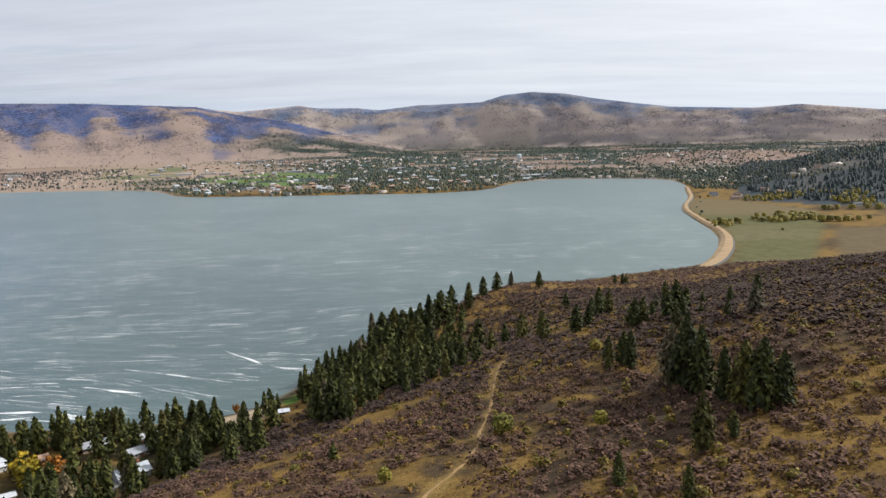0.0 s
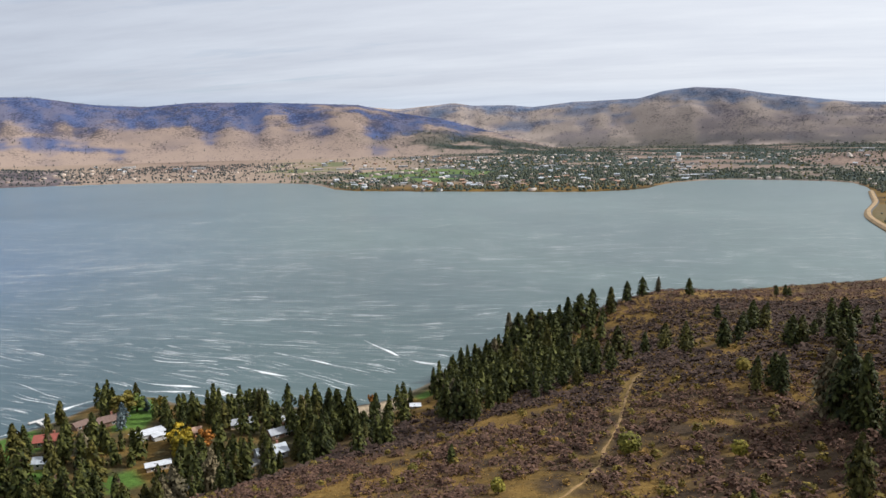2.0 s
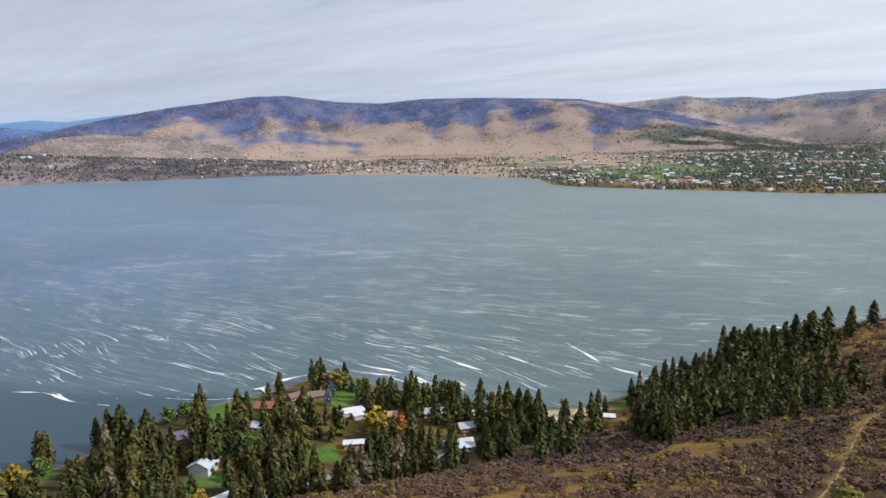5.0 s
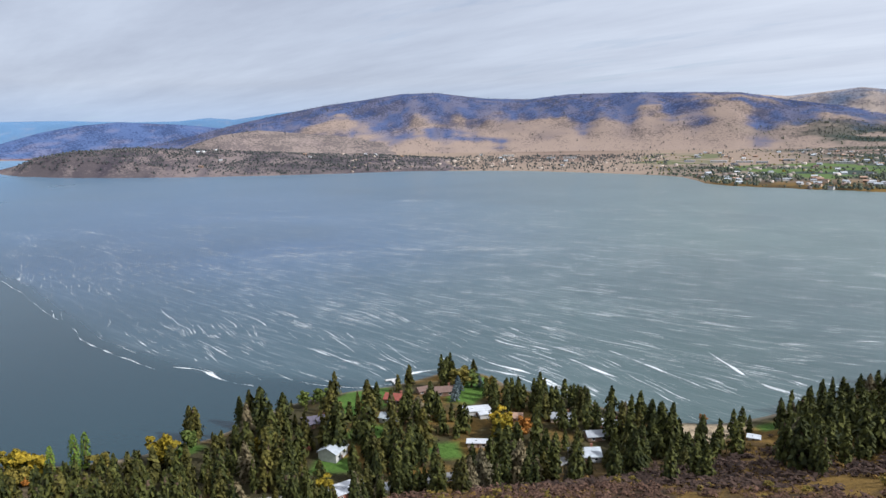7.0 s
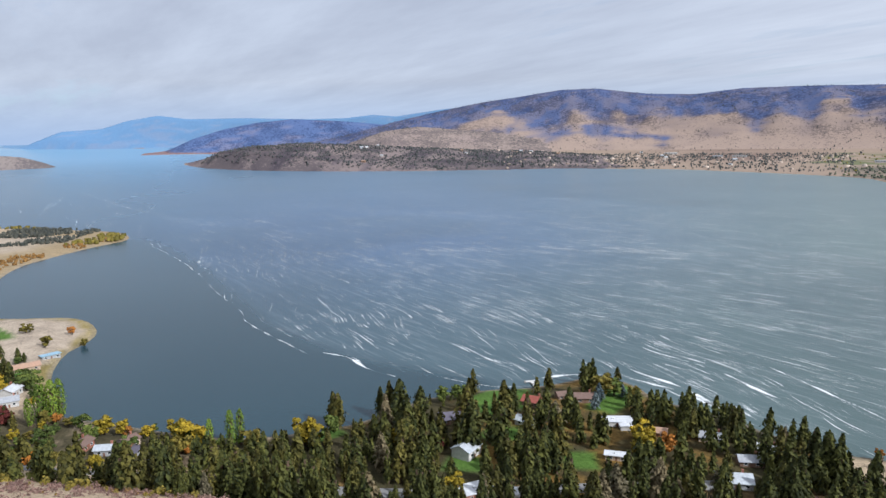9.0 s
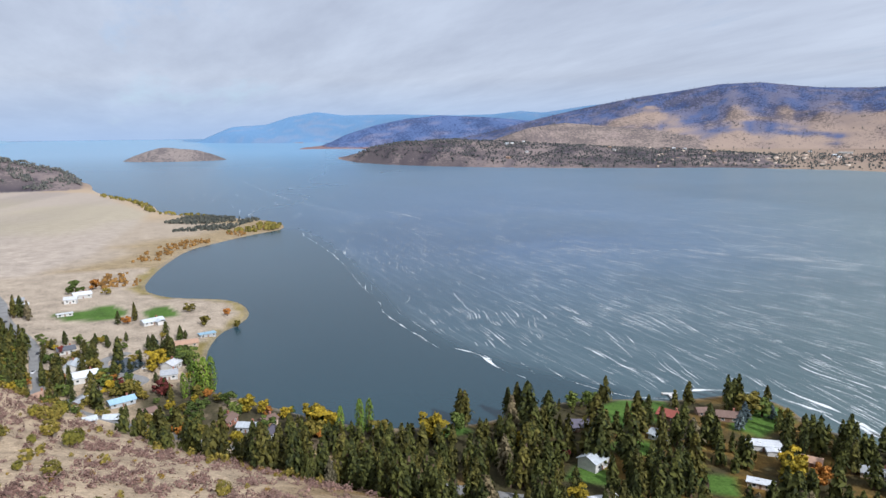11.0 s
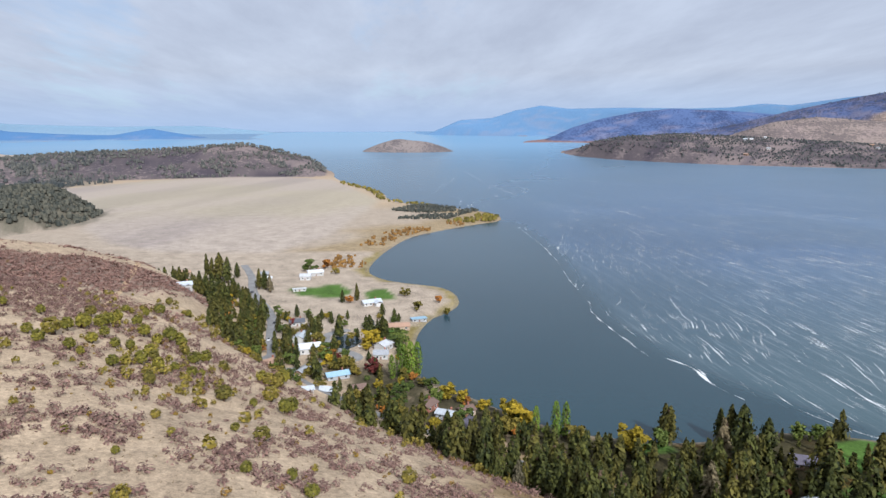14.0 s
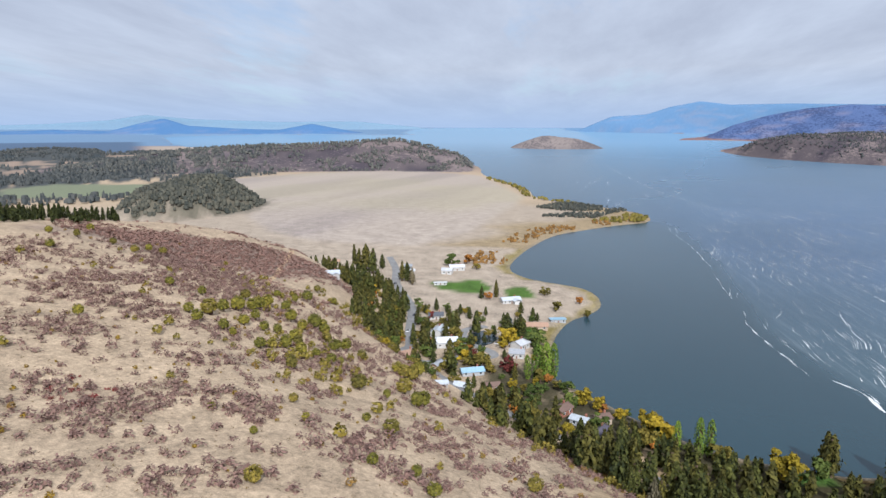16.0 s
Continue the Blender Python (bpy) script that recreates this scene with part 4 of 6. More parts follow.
TRIM = plain("white_trim", (0.7, 0.7, 0.68), 0.7, vary=0.08)
DOOR = plain("door_paint", (0.18, 0.10, 0.07), 0.6)


def slab(corners, thick):
    """A flat plate: four corners, thickened downwards."""
    top = [np.array(c, float) for c in corners]
    verts = top + [c - np.array([0, 0, thick]) for c in top]
    return verts, [(0, 1, 2, 3), (7, 6, 5, 4)] + [(i, i + 4, (i + 1) % 4 + 4, (i + 1) % 4) for i in range(4)]


def box(x0, y0, z0, x1, y1, z1):
    return slab([(x0, y0, z1), (x1, y0, z1), (x1, y1, z1), (x0, y1, z1)], z1 - z0)


def part(name, shape, mat, parent, label=""):
    ob = new(name, mesh_of(name, shape[0], shape[1], mat))
    ob.parent = parent
    return tagged(ob, label)


def joined(*shapes):
    verts, faces = [], []
    for v, f in shapes:
        faces += [tuple(i + len(verts) for i in face) for face in f]
        verts += list(v)
    return verts, faces


def house(x, y, long, deep, tall, roof, wall, turn=0.0, flat=False, chimney=True, words="", wing=0.0, base=None):
    """A house with walls, a pitched or flat roof with eaves, door, windows and chimney. turn: degrees from facing the lake's middle."""
    z = float(np.min(height(np.array([x - 4, x + 4, x, x]), np.array([y, y, y - 4, y + 4])))) if base is None else base
    root = new("house")
    long, deep, tall = long * 0.88, deep * 0.88, tall * 0.9
    a, b, rise = long / 2, deep / 2, 0.0 if flat else deep * 0.24
    shell = [(-a, -b, -1.5), (a, -b, -1.5), (a, b, -1.5), (-a, b, -1.5), (-a, -b, tall), (a, -b, tall), (a, b, tall), (-a, b, tall), (-a, 0, tall + rise), (a, 0, tall + rise)]
    sides = [(0, 1, 5, 4), (2, 3, 7, 6), (1, 2, 6, 9, 5), (3, 0, 4, 8, 7), (0, 3, 2, 1)] + ([(4, 5, 9, 8), (6, 7, 8, 9)] if not flat else [(4, 5, 6, 7)])
    body = (shell, sides)
    if wing:
        body = joined(body, box(a * 0.1, -b - wing, -1.5, a * 0.85, -b - 0.02, tall * 0.9))
    part("wall", body, WALL[wall], root)
    e = 0.7
    if flat:
        plates = [slab([(-a - e, -b - e, tall + 0.32), (a + e, -b - e, tall + 0.32), (a + e, b + e, tall + 0.32), (-a - e, b + e, tall + 0.32)], 0.3)]
        plates.append(box(-a * 0.3, -b * 0.2, tall + 0.3, -a * 0.1, b * 0.1, tall + 0.9))
    else:
        drop = rise * e / b
        plates = [slab([(-a - e, -b - e, tall - drop + 0.12), (a + e, -b - e, tall - drop + 0.12), (a + e, 0, tall + rise + 0.12), (-a - e, 0, tall + rise + 0.12)], 0.22),
                  slab([(-a - e, 0, tall + rise + 0.12), (a + e, 0, tall + rise + 0.12), (a + e, b + e, tall - drop + 0.12), (-a - e, b + e, tall - drop + 0.12)], 0.22)]
    if wing:
        w0, w1, t2 = a * 0.1 - 0.5, a * 0.85 + 0.5, tall * 0.9
        mid = (w0 + w1) / 2
        up = 0.3 if flat else (w1 - w0) * 0.22
        plates += [slab([(w0, -b - wing - 0.6, t2 + 0.1), (mid, -b - wing - 0.6, t2 + up + 0.1), (mid, -b * 0.3, t2 + up + 0.1), (w0, -b * 0.3, t2 + 0.1)], 0.2),
                   slab([(mid, -b - wing - 0.6, t2 + up + 0.1), (w1, -b - wing - 0.6, t2 + 0.1), (w1, -b * 0.3, t2 + 0.1), (mid, -b * 0.3, t2 + up + 0.1)], 0.2)]
    part("roof", joined(*plates), ROOF[roof], root)
    if chimney:
        part("chimney", joined(box(a * 0.45, 0.4, tall, a * 0.45 + 0.9, 1.3, tall + rise + 1.1), box(a * 0.45 - 0.1, 0.3, tall + rise + 1.1, a * 0.45 + 1.0, 1.4, tall + rise + 1.3)), WALL["brick"], root, "brick chimney")
    part("door", box(-0.55, -b - 0.08, 0.0, 0.45, -b - 0.01, 2.05), DOOR, root)
    count = max(2, int(long // 4))
    for face in (-1, 1):
        for i in range(count):
            cx = -a + (i + 0.5) * long / count
            if face < 0 and abs(cx) < 1.4:
                continue
            y0 = face * (b + 0.03)
            pane = part("window", box(cx - 0.75, y0 - 0.03, tall * 0.36, cx + 0.75, y0 + 0.03, tall * 0.36 + 1.25), GLASS, root)
            frame_shape = joined(box(cx - 0.87, y0 - 0.05, tall * 0.36 - 0.12, cx + 0.87, y0 + 0.05, tall * 0.36), box(cx - 0.87, y0 - 0.05, tall * 0.36 + 1.25, cx + 0.87, y0 + 0.05, tall * 0.36 + 1.37),
                                 box(cx - 0.87, y0 - 0.05, tall * 0.36, cx - 0.75, y0 + 0.05, tall * 0.36 + 1.25), box(cx + 0.75, y0 - 0.05, tall * 0.36, cx + 0.87, y0 + 0.05, tall * 0.36 + 1.25))
            part("window_frame", frame_shape, TRIM, pane)
    view = math.degrees(math.atan2(-(x - EYE[0]), y - EYE[1]))
    root.matrix_world = pose(x, y, z, 0, 0, view + turn)
    HOUSE_SPOTS.append((x, y))
    return tagged(root, words or roof + "-roofed house with " + wall + " walls among trees", "house", "lakeside houses")


house(-279, 249, 18, 11, 3.6, "purple", "brown", 12, wing=6, words="low house with a dark purple-grey roof by a lawn")
house(-270, 300, 13, 10, 3.6, "red", "brown", -20, words="house with a rust-red roof near the point")
house(-256, 327, 13, 9, 3.6, "brown", "brown", 10, words="brown-roofed house at the tip of the point")
house(-268, 321, 8, 7, 3.0, "brown", "brown", 25, chimney=False, words="small brown-roofed outbuilding on the point")
house(-222, 315, 18, 8, 3.2, "white", "white", 14, True, False, "long flat white-roofed house on a lawn", 5)
house(-194, 283, 12, 5, 2.8, "white", "tan", 0, True, False, "flat white-roofed carport between trees")
house(-241, 229, 13, 11, 5.4, "pale", "white", 60, words="pale blue-grey gabled house deep among pines")
house(-207, 209, 17, 10, 4.0, "white", "brick", 28, True, True, "flat white-roofed house with brick walls", 4)
house(-250, 277, 13, 8, 3.6, "pale", "white", -30, words="pale-roofed house behind tall pines")
house(-180, 338, 14, 8, 3.4, "grey", "tan", 5)
house(-156, 348, 10, 7, 3.2, "white", "white", 0)
house(-154, 329, 12, 8, 3.4, "grey", "brown", 20)
house(-147, 305, 16, 11, 3.8, "pale", "grey", 15)
house(-200, 322, 9, 7, 3.0, "tan", "brick", 0, chimney=False)
house(-91, 372, 6, 5, 2.6, "white", "white", 0, True, False, "small white-roofed shed at the foot of the hill")
house(-566, -104, 15, 9, 5.6, "pale", "white", 10, words="two-storey white house alone on the dry slope", wing=3)
house(-738, -13, 18, 10, 4.6, "white", "white", 14, words="white ranch house beside a hay shed")
house(-717, -21, 12, 9, 5.0, "white", "white", -10, chimney=False)
house(-500, -4, 16, 11, 4.4, "pale", "white", 75, words="large pale-roofed house above the bay")
house(-474, 4, 17, 12, 4.8, "white", "white", 10, words="large white-roofed house with bright walls", wing=5)
house(-544, -12, 13, 9, 3.8, "dark", "white", 10)
house(-422, -16, 15, 11, 4.2, "tan", "tan", 35, words="tan-roofed house beside the road")
house(-420, 26, 16, 8, 3.4, "blue", "grey", 20, words="long house with a light blue roof")
house(-479, 56, 13, 10, 4.6, "white", "white", 60, words="bright white-roofed house near the poplars")
house(-459, 54, 11, 9, 4.4, "grey", "white", 0)
house(-530, 69, 18, 9, 3.6, "tan", "tan", 8, False, False, "long tan-roofed lodge near the shore")
house(-554, 86, 14, 6, 3.2, "blue", "grey", 20, True, False, "low blue-roofed boat house at the shore")
house(-604, 47, 19, 9, 3.6, "pale", "white", 25, words="pale-roofed house between lawns", wing=5)
house(-663, -22, 14, 4, 2.8, "white", "white", 8, True, False, "long low white shed at the edge of a lawn")
house(-739, -66, 9, 7, 3.6, "grey", "grey", 0, chimney=False)
house(-719, -59, 7, 5, 2.8, "white", "white", 0, chimney=False)
house(-365, 79, 12, 8, 4.2, "brown", "brick", 60)
house(-352, 88, 11, 7, 4.0, "pale", "grey", -20)
house(-356, 99, 10, 8, 4.2, "brown", "tan", 40)
house(-340, 97, 12, 6, 3.6, "purple", "grey", 70)
house(-429, 4, 12, 6, 3.4, "grey", "brown", 60, chimney=False)
house(-366, 12, 9, 6, 3.4, "pale", "white", 10, chimney=False)
house(-384, 23, 10, 7, 3.6, "pale", "tan", -15, chimney=False)
house(-396, 40, 9, 7, 3.6, "brown", "tan", 20, chimney=False)
house(-750, -150, 10, 7, 3.6, "tan", "tan", 0, chimney=False)


# -- woods: pines where the slope meets the shelf, thinned round the houses and the lawns
def open_ground(x, y):
    """True where no tree may stand: houses and the sight past them, lawns, road, water."""
    keep = inside(LAKE, x, y) < -4
    for hx, hy in HOUSE_SPOTS:
        keep &= np.hypot(x - hx, y - hy) > 10.5
        way = np.array([EYE[0] - hx, EYE[1] - hy])
        way = way / np.linalg.norm(way)
        along, across = (x - hx) * way[0] + (y - hy) * way[1], np.abs((x - hx) * way[1] - (y - hy) * way[0])
        keep &= ~((along > 0) & (along < (12 if hx < -335 and hx > -400 else 26)) & (across < 6))
    for lawn in LAWNS + [BEACH]:
        keep &= inside(np.array(lawn, float), x, y) < -1
    for line in (ROAD, BAY_LANE):
        pts = np.array(line, float)
        for a, b in zip(pts[:-1], pts[1:]):
            k = np.clip(((x - a[0]) * (b - a)[0] + (y - a[1]) * (b - a)[1]) / ((b - a) @ (b - a)), 0, 1)
            keep &= np.hypot(x - a[0] - k * (b - a)[0], y - a[1] - k * (b - a)[1]) > 6
    return keep


def sow(rng, box, spacing, chance):
    """Jittered spots in a box of the plan, kept with the chance given for each place."""
    xs, ys = np.meshgrid(np.arange(box[0], box[2], spacing), np.arange(box[1], box[3], spacing))
    x = xs.ravel() + rng.uniform(-0.55, 0.55, xs.size) * spacing
    y = ys.ravel() + rng.uniform(-0.55, 0.55, xs.size) * spacing
    keep = rng.random(x.size) < chance(x, y)
    return np.stack([x[keep], y[keep]], 1)


def wood_chance(x, y):
    s, bearing = inside(HILL, x, y), np.degrees(np.arctan2(-(x - EYE[0]), y - EYE[1]))
    belt = step(-95, -60, s) * (1 - step(22, 50, s)) * step(14, 22, bearing) * (1 - step(82, 90, bearing)) * 0.68
    belt = np.maximum(belt, step(-80, -30, s) * (1 - step(36, 58, s)) * step(42, 50, bearing) * (1 - step(78, 84, bearing)) * 0.82)
    shelf = (s < -55) * (bearing > 18) * (bearing < 62) * 0.62
    edge = step(-30, -10, s) * (1 - step(70, 105, s)) * step(-2, 3, bearing) * (1 - step(12, 15, bearing)) * 0.75
    along_road = (x < -410) & (x > -760) & (s > -12) & (s < 34)
    low_slope = step(-60, -35, s) * (1 - step(24, 50, s)) * step(74, 80, bearing) * (1 - step(98, 103, bearing)) * (x > -520) * 0.72
    bank = (x < -362) & (inside(LAKE, x, y) > -52)
    return np.maximum.reduce([belt, shelf, edge, low_slope, along_road * step(-740, -640, x) * 0.72]) * open_ground(x, y) * ~bank


sower = np.random.default_rng(5)
single = CLUMP + HILL_TREES + DIP_TREES + EDGE_TREES + SHORE_TREES + HOUSE_TREES + ROAD_TREES


def sight_cap(x, y, z):
    """Tallest a pine grows here: those by the bay stay low, those on the point stand above the shore."""
    far, bearing = np.hypot(x - EYE[0], y - EYE[1]), np.degrees(np.arctan2(-(x - EYE[0]), y - EYE[1]))
    return np.maximum(5.0, 155 - far * np.interp(bearing, [0, 18, 46, 55, 62, 72, 80, 90], [0.30, 0.35, 0.36, 0.39, 0.425, 0.42, 0.385, 0.36]) - z + 300 * step(400, 430, far))


def pine_kind(chance, x):
    """Needles and label of a pine: greyer with age, more olive on the dry side by the bay."""
    if chance < 0.07:
        return GREY_PINE, "grey-green ageing pine on the wooded shore"
    if chance < (0.28 if x > -250 else 0.55):
        return OLIVE_PINE, "olive-green pine tree with sunlit drooping boughs"
    return PINE, "tall dark green pine tree with drooping boughs"


for i, (x, y, tall) in enumerate(single):
    mat, words = pine_kind((i * 0.377) % 1.0, x)
    plant("pine_tree", FINE_PINES[i % 3] if i < len(CLUMP) else PINE_FORMS[i % 6], mat, x, y, tall, words, "tree", "pines by the lake",
          random.uniform(1.35, 1.8) if (x, y, tall) in HILL_TREES + DIP_TREES else random.uniform(1.0, 1.35))
taken = np.array([(x, y) for x, y, _ in single])
woods = sow(sower, (-770, -180, 40, 560), 7.6, wood_chance)
woods = woods[np.hypot(woods[:, 0, None] - taken[:, 0], woods[:, 1, None] - taken[:, 1]).min(1) > 4.5]
order = np.argsort(np.hypot(woods[:, 0] - EYE[0], woods[:, 1] - EYE[1]))
woods = woods[order]
wz = on_ground(woods)
near_count = 190
for i in range(min(near_count, len(woods))):
    mat, words = pine_kind(sower.random(), woods[i, 0])
    plant("pine_tree", PINE_FORMS[int(sower.integers(0, 6))], mat, woods[i, 0], woods[i, 1], float(min(sower.uniform(8, 23), sight_cap(woods[i, 0], woods[i, 1], wz[i]) * sower.uniform(0.75, 1.1))),
          words, "tree", "pines by the lake", sower.uniform(0.95, 1.35), base=float(wz[i]))
rest = np.arange(near_count, len(woods))
tall = np.minimum(sower.uniform(9, 18, len(rest)), sight_cap(woods[rest, 0], woods[rest, 1], wz[rest]))
belt = np.stack([woods[rest, 0], woods[rest, 1], wz[rest] - 0.3, tall * sower.uniform(0.95, 1.3, len(rest)), tall], 1)
sunny = (belt[:, 0] < -250) & (sower.random(len(belt)) < 0.5)
scatter("pine_wood", LIGHT_PINES, belt[~sunny], PINE, "belt of dark green pines along the road", "woods")
scatter("olive_pine_wood", LIGHT_PINES, belt[sunny], OLIVE_PINE, "olive-green pines mixed into the roadside belt", "woods")

# -- broadleaf trees: x, y, height, by the colour of their leaves
BROADLEAF = [
    (YELLOW, "bright yellow", [(-302, 172, 10), (-350, 122, 8), (-374, 100, 6), (-362, 110, 5), (-272, 208, 6), (-198, 305, 9), (-188, 296, 9), (-216, 203, 6), (-486, 47, 9),
                               (-380, 92, 7), (-340, 128, 8)]),
    (GREEN, "green", [(-304, 186, 10), (-252, 348, 9), (-308, 262, 8), (-305, 272, 8), (-484, 65, 8), (-498, 66, 9), (-537, 2, 7), (-466, 15, 7), (-760, -20, 11),
                      (-345, 96, 8), (-385, 62, 5), (-372, 84, 6), (-396, 70, 5), (-455, 30, 7)]),
    (OLIVE, "olive green", [(-254, 341, 12), (-239, 350, 8), (-214, 348, 5), (-477, 21, 7), (-434, 34, 6), (-583, 86, 7), (-633, 78, 7), (-575, 112, 6), (-745, 8, 6),
                            (-330, 118, 8), (-318, 150, 8), (-420, 10, 7), (-365, 38, 8), (-352, 60, 7)]),
    (ORANGE, "orange", [(-122, 386, 5), (-185, 309, 8), (-612, 28, 6), (-609, 108, 6), (-775, -5, 9)]),
    (CRIMSON, "dark red", [(-541, -14, 5), (-432, 46, 5), (-255, 222, 5)])]
for mat, words, spots in BROADLEAF:
    for x, y, tall in spots:
        plant("broadleaf_tree", LEAFY_FORMS[int(abs(x)) % 3], mat, x, y, tall * (1.45 if mat is YELLOW else 1.2), words + " broadleaf tree in autumn leaf near the shore", "tree", "", random.uniform(0.95, 1.3))
for x, y, tall in ((-325, 131, 17), (-322, 141, 20), (-324, 146, 19), (-423, 69, 21), (-421, 73, 24), (-425, 77, 23), (-416, 61, 16), (-419, 66, 22)):
    plant("poplar_tree", POPLAR_FORM, POPLAR, x, y, tall, "slender bright green Lombardy poplar at the water", "tree", "poplars", 1.1 if x > -400 else 1.25)
for x, y, tall in ((-250, 333, 11), (-243, 322, 10), (-524, 48, 9), (-247, 350, 8)):
    plant("blue_spruce", PINE_FORMS[1], SPRUCE, x, y, tall, "blue-grey spruce in a lakeside garden", "tree", "", 1.5)

# -- the large trees round the pond
for x, y, tall in ((-514, 46, 15), (-505, 58, 14), (-520, 56, 13)):
    plant("pine_tree", PINE_FORMS[int(tall) % 6], PINE, x, y, tall, "tall dark green pine tree with drooping boughs", "tree", "pines by the lake", 1.6)
for mat, words, x, y, tall in ((YELLOW, "bright yellow", -489, 49, 10), (GREEN, "green", -487, 68, 12), (CRIMSON, "dark red", -427, 51, 10), (CRIMSON, "dark red", -454, 24, 6),
                               (GREEN, "green", -453, 16, 9), (OLIVE, "olive green", -432, 32, 11), (OLIVE, "olive green", -490, 8, 10)):
    plant("broadleaf_tree", LEAFY_FORMS[int(tall) % 3], mat, x, y, tall, words + " broadleaf tree in autumn leaf near the shore", "tree", "", 1.15)

# -- gardens round the bay
garden = sow(sower, (-565, -25, -370, 85), 9.5, lambda x, y: 0.5 * open_ground(x, y) * (inside(LAKE, x, y) < -6) * (np.hypot(x + 405, y - 64) > 20))
for i, (x, y) in enumerate(garden):
    mat, words = ((GREEN, "green"), (OLIVE, "olive green"), (GREEN, "green"), (YELLOW, "bright yellow"), (OLIVE, "olive green"), (OLIVE, "olive green"), (GREEN, "green"))[i % 7]
    if i % 3 == 1:
        plant("pine_tree", PINE_FORMS[i % 6], PINE, x, y, sower.uniform(7, 11), "tall dark green pine tree with drooping boughs", "tree", "pines by the lake", 1.3)
    else:
        plant("broadleaf_tree", LEAFY_FORMS[i % 3], mat, x, y, sower.uniform(3.5, 7), words + " broadleaf tree in autumn leaf near the shore", "tree", "", 1.2)

# -- mixed autumn trees between the slope and the lane, and along the water
def foot_chance(x, y):
    s = inside(HILL, x, y)
    belt = step(-34, -20, s) * (1 - step(16, 36, s)) * (x > -620) * (x < -335) * 0.62
    bank = (inside(LAKE, x, y) > -26) * (x > -415) * (x < -318) * 0.6
    return np.maximum(belt, bank) * open_ground(x, y)


mixed = sow(sower, (-620, -120, -318, 150), 9.0, foot_chance)
for i, (x, y) in enumerate(mixed):
    mat, words = ((OLIVE, "olive green"), (GREEN, "green"), (OLIVE, "olive green"), (OLIVE, "olive green"), (YELLOW, "bright yellow"), (GREEN, "green"), (OLIVE, "olive green"), (ORANGE, "orange"))[i % 8]
    plant("broadleaf_tree", LEAFY_FORMS[i % 3], mat, x, y, sower.uniform(4.5, 9) * (0.75 if mat is ORANGE else 1.0), words + " broadleaf tree in autumn leaf near the shore", "tree", "", sower.uniform(0.95, 1.25))

# -- junipers and round bushes on the slope above the bay: x, y, height
BAND_JUNIPERS = [(-282, -79, 8.0), (-266, -77, 5.9), (-275, -85, 4.9), (-296, -79, 6.5), (-307, -77, 7.7), (-336, -85, 6.3), (-316, -73, 6.9), (-323, -72, 7.0), (-338, -74, 7.3), (-269, -67, 5.4), (-266, -62, 4.2), (-287, -66, 5.4), (-262, -49, 5.2), (-290, -58, 5.0), (-301, -66, 5.6), (-269, -47, 4.1), (-275, -43, 6.7), (-292, -45, 5.4), (-274, -36, 5.8), (-278, -31, 4.2)]
FOOT_JUNIPERS = [(-277, -24, 5.0), (-305, -30, 6.4), (-317, -28, 6.7), (-315, -20, 5.7), (-332, -48, 8.1), (-320, -56, 6.9), (-313, -97, 5.0), (-307, -110, 5.0), (-285, 6, 7.6), (-321, 0, 7.6), (-324, 3, 8.7), (-344, 3, 8.2), (-323, -4, 6.7), (-315, -36, 4.8), (-329, -42, 6.0), (-316, -49, 5.8), (-285, -41, 4.9), (-293, -53, 5.0), (-284, -22, 3.8), (-344, -47, 5.2)]
HIGH_JUNIPERS = [(-385, -86, 4.8), (-249, -32, 6.1), (-255, -7, 7.3), (-350, -69, 6.0), (-410, -76, 7.5), (-389, -77, 5.3), (-468, -87, 5.7), (-452, -71, 5.5), (-185, -6, 3.1), (-259, 3, 4.3), (-201, 16, 5.4), (-138, -3, 4.6), (-164, 18, 3.4), (-155, 35, 4.1), (-166, 29, 3.5), (-206, 7, 3.1), (-390, -175, 5.2), (-411, -169, 5.4), (-404, -174, 5.3)]
LONE_JUNIPERS = [(-399, -217, 5.5), (-434, -231, 5.4), (-402, -196, 4.9), (-238, -110, 4.9), (-391, -230, 5.0), (-350, -200, 5.4), (-266, 14, 7.1), (-274, 16, 7.3), (-201, -15, 3.4), (-178, -31, 2.5), (-166, -14, 2.5), (-189, 60, 5), (-17, 176, 4.5), (17, 204, 7), (-71, 172, 4), (-30, 150, 5), (44, 190, 5), (-48, 205, 4), (60, 270, 6)]
JUNIPER = leaves("juniper_leaves", (0.085, 0.086, 0.012), (0.245, 0.222, 0.034))
for x, y, tall in BAND_JUNIPERS + FOOT_JUNIPERS + HIGH_JUNIPERS + LONE_JUNIPERS:
    plant("juniper_bush", BUSH_FORM, OLIVE if int(x) % 3 == 0 else JUNIPER, x, y, tall, "rounded olive-green juniper bush on dry grass", "bush", "junipers on the slope", random.uniform(0.8, 1.05))

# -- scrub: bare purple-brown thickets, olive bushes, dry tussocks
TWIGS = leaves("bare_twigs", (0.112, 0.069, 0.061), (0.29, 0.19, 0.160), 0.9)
# Browner twigs; the backlit slope's shade is mixed into their colour.
SHADED_BROWN_TWIGS = leaves("shaded_brown_twigs", (0.032, 0.0195, 0.015), (0.130, 0.081, 0.060), 0.9)
RUST = leaves("rusty_leaves", (0.14, 0.075, 0.02), (0.30, 0.17, 0.05))
TAN_SCRUB = leaves("tan_scrub", (0.085, 0.056, 0.016), (0.235, 0.155, 0.048), 0.9)
RED_SCRUB = leaves("red_scrub", (0.13, 0.02, 0.025), (0.32, 0.06, 0.055), 0.9)


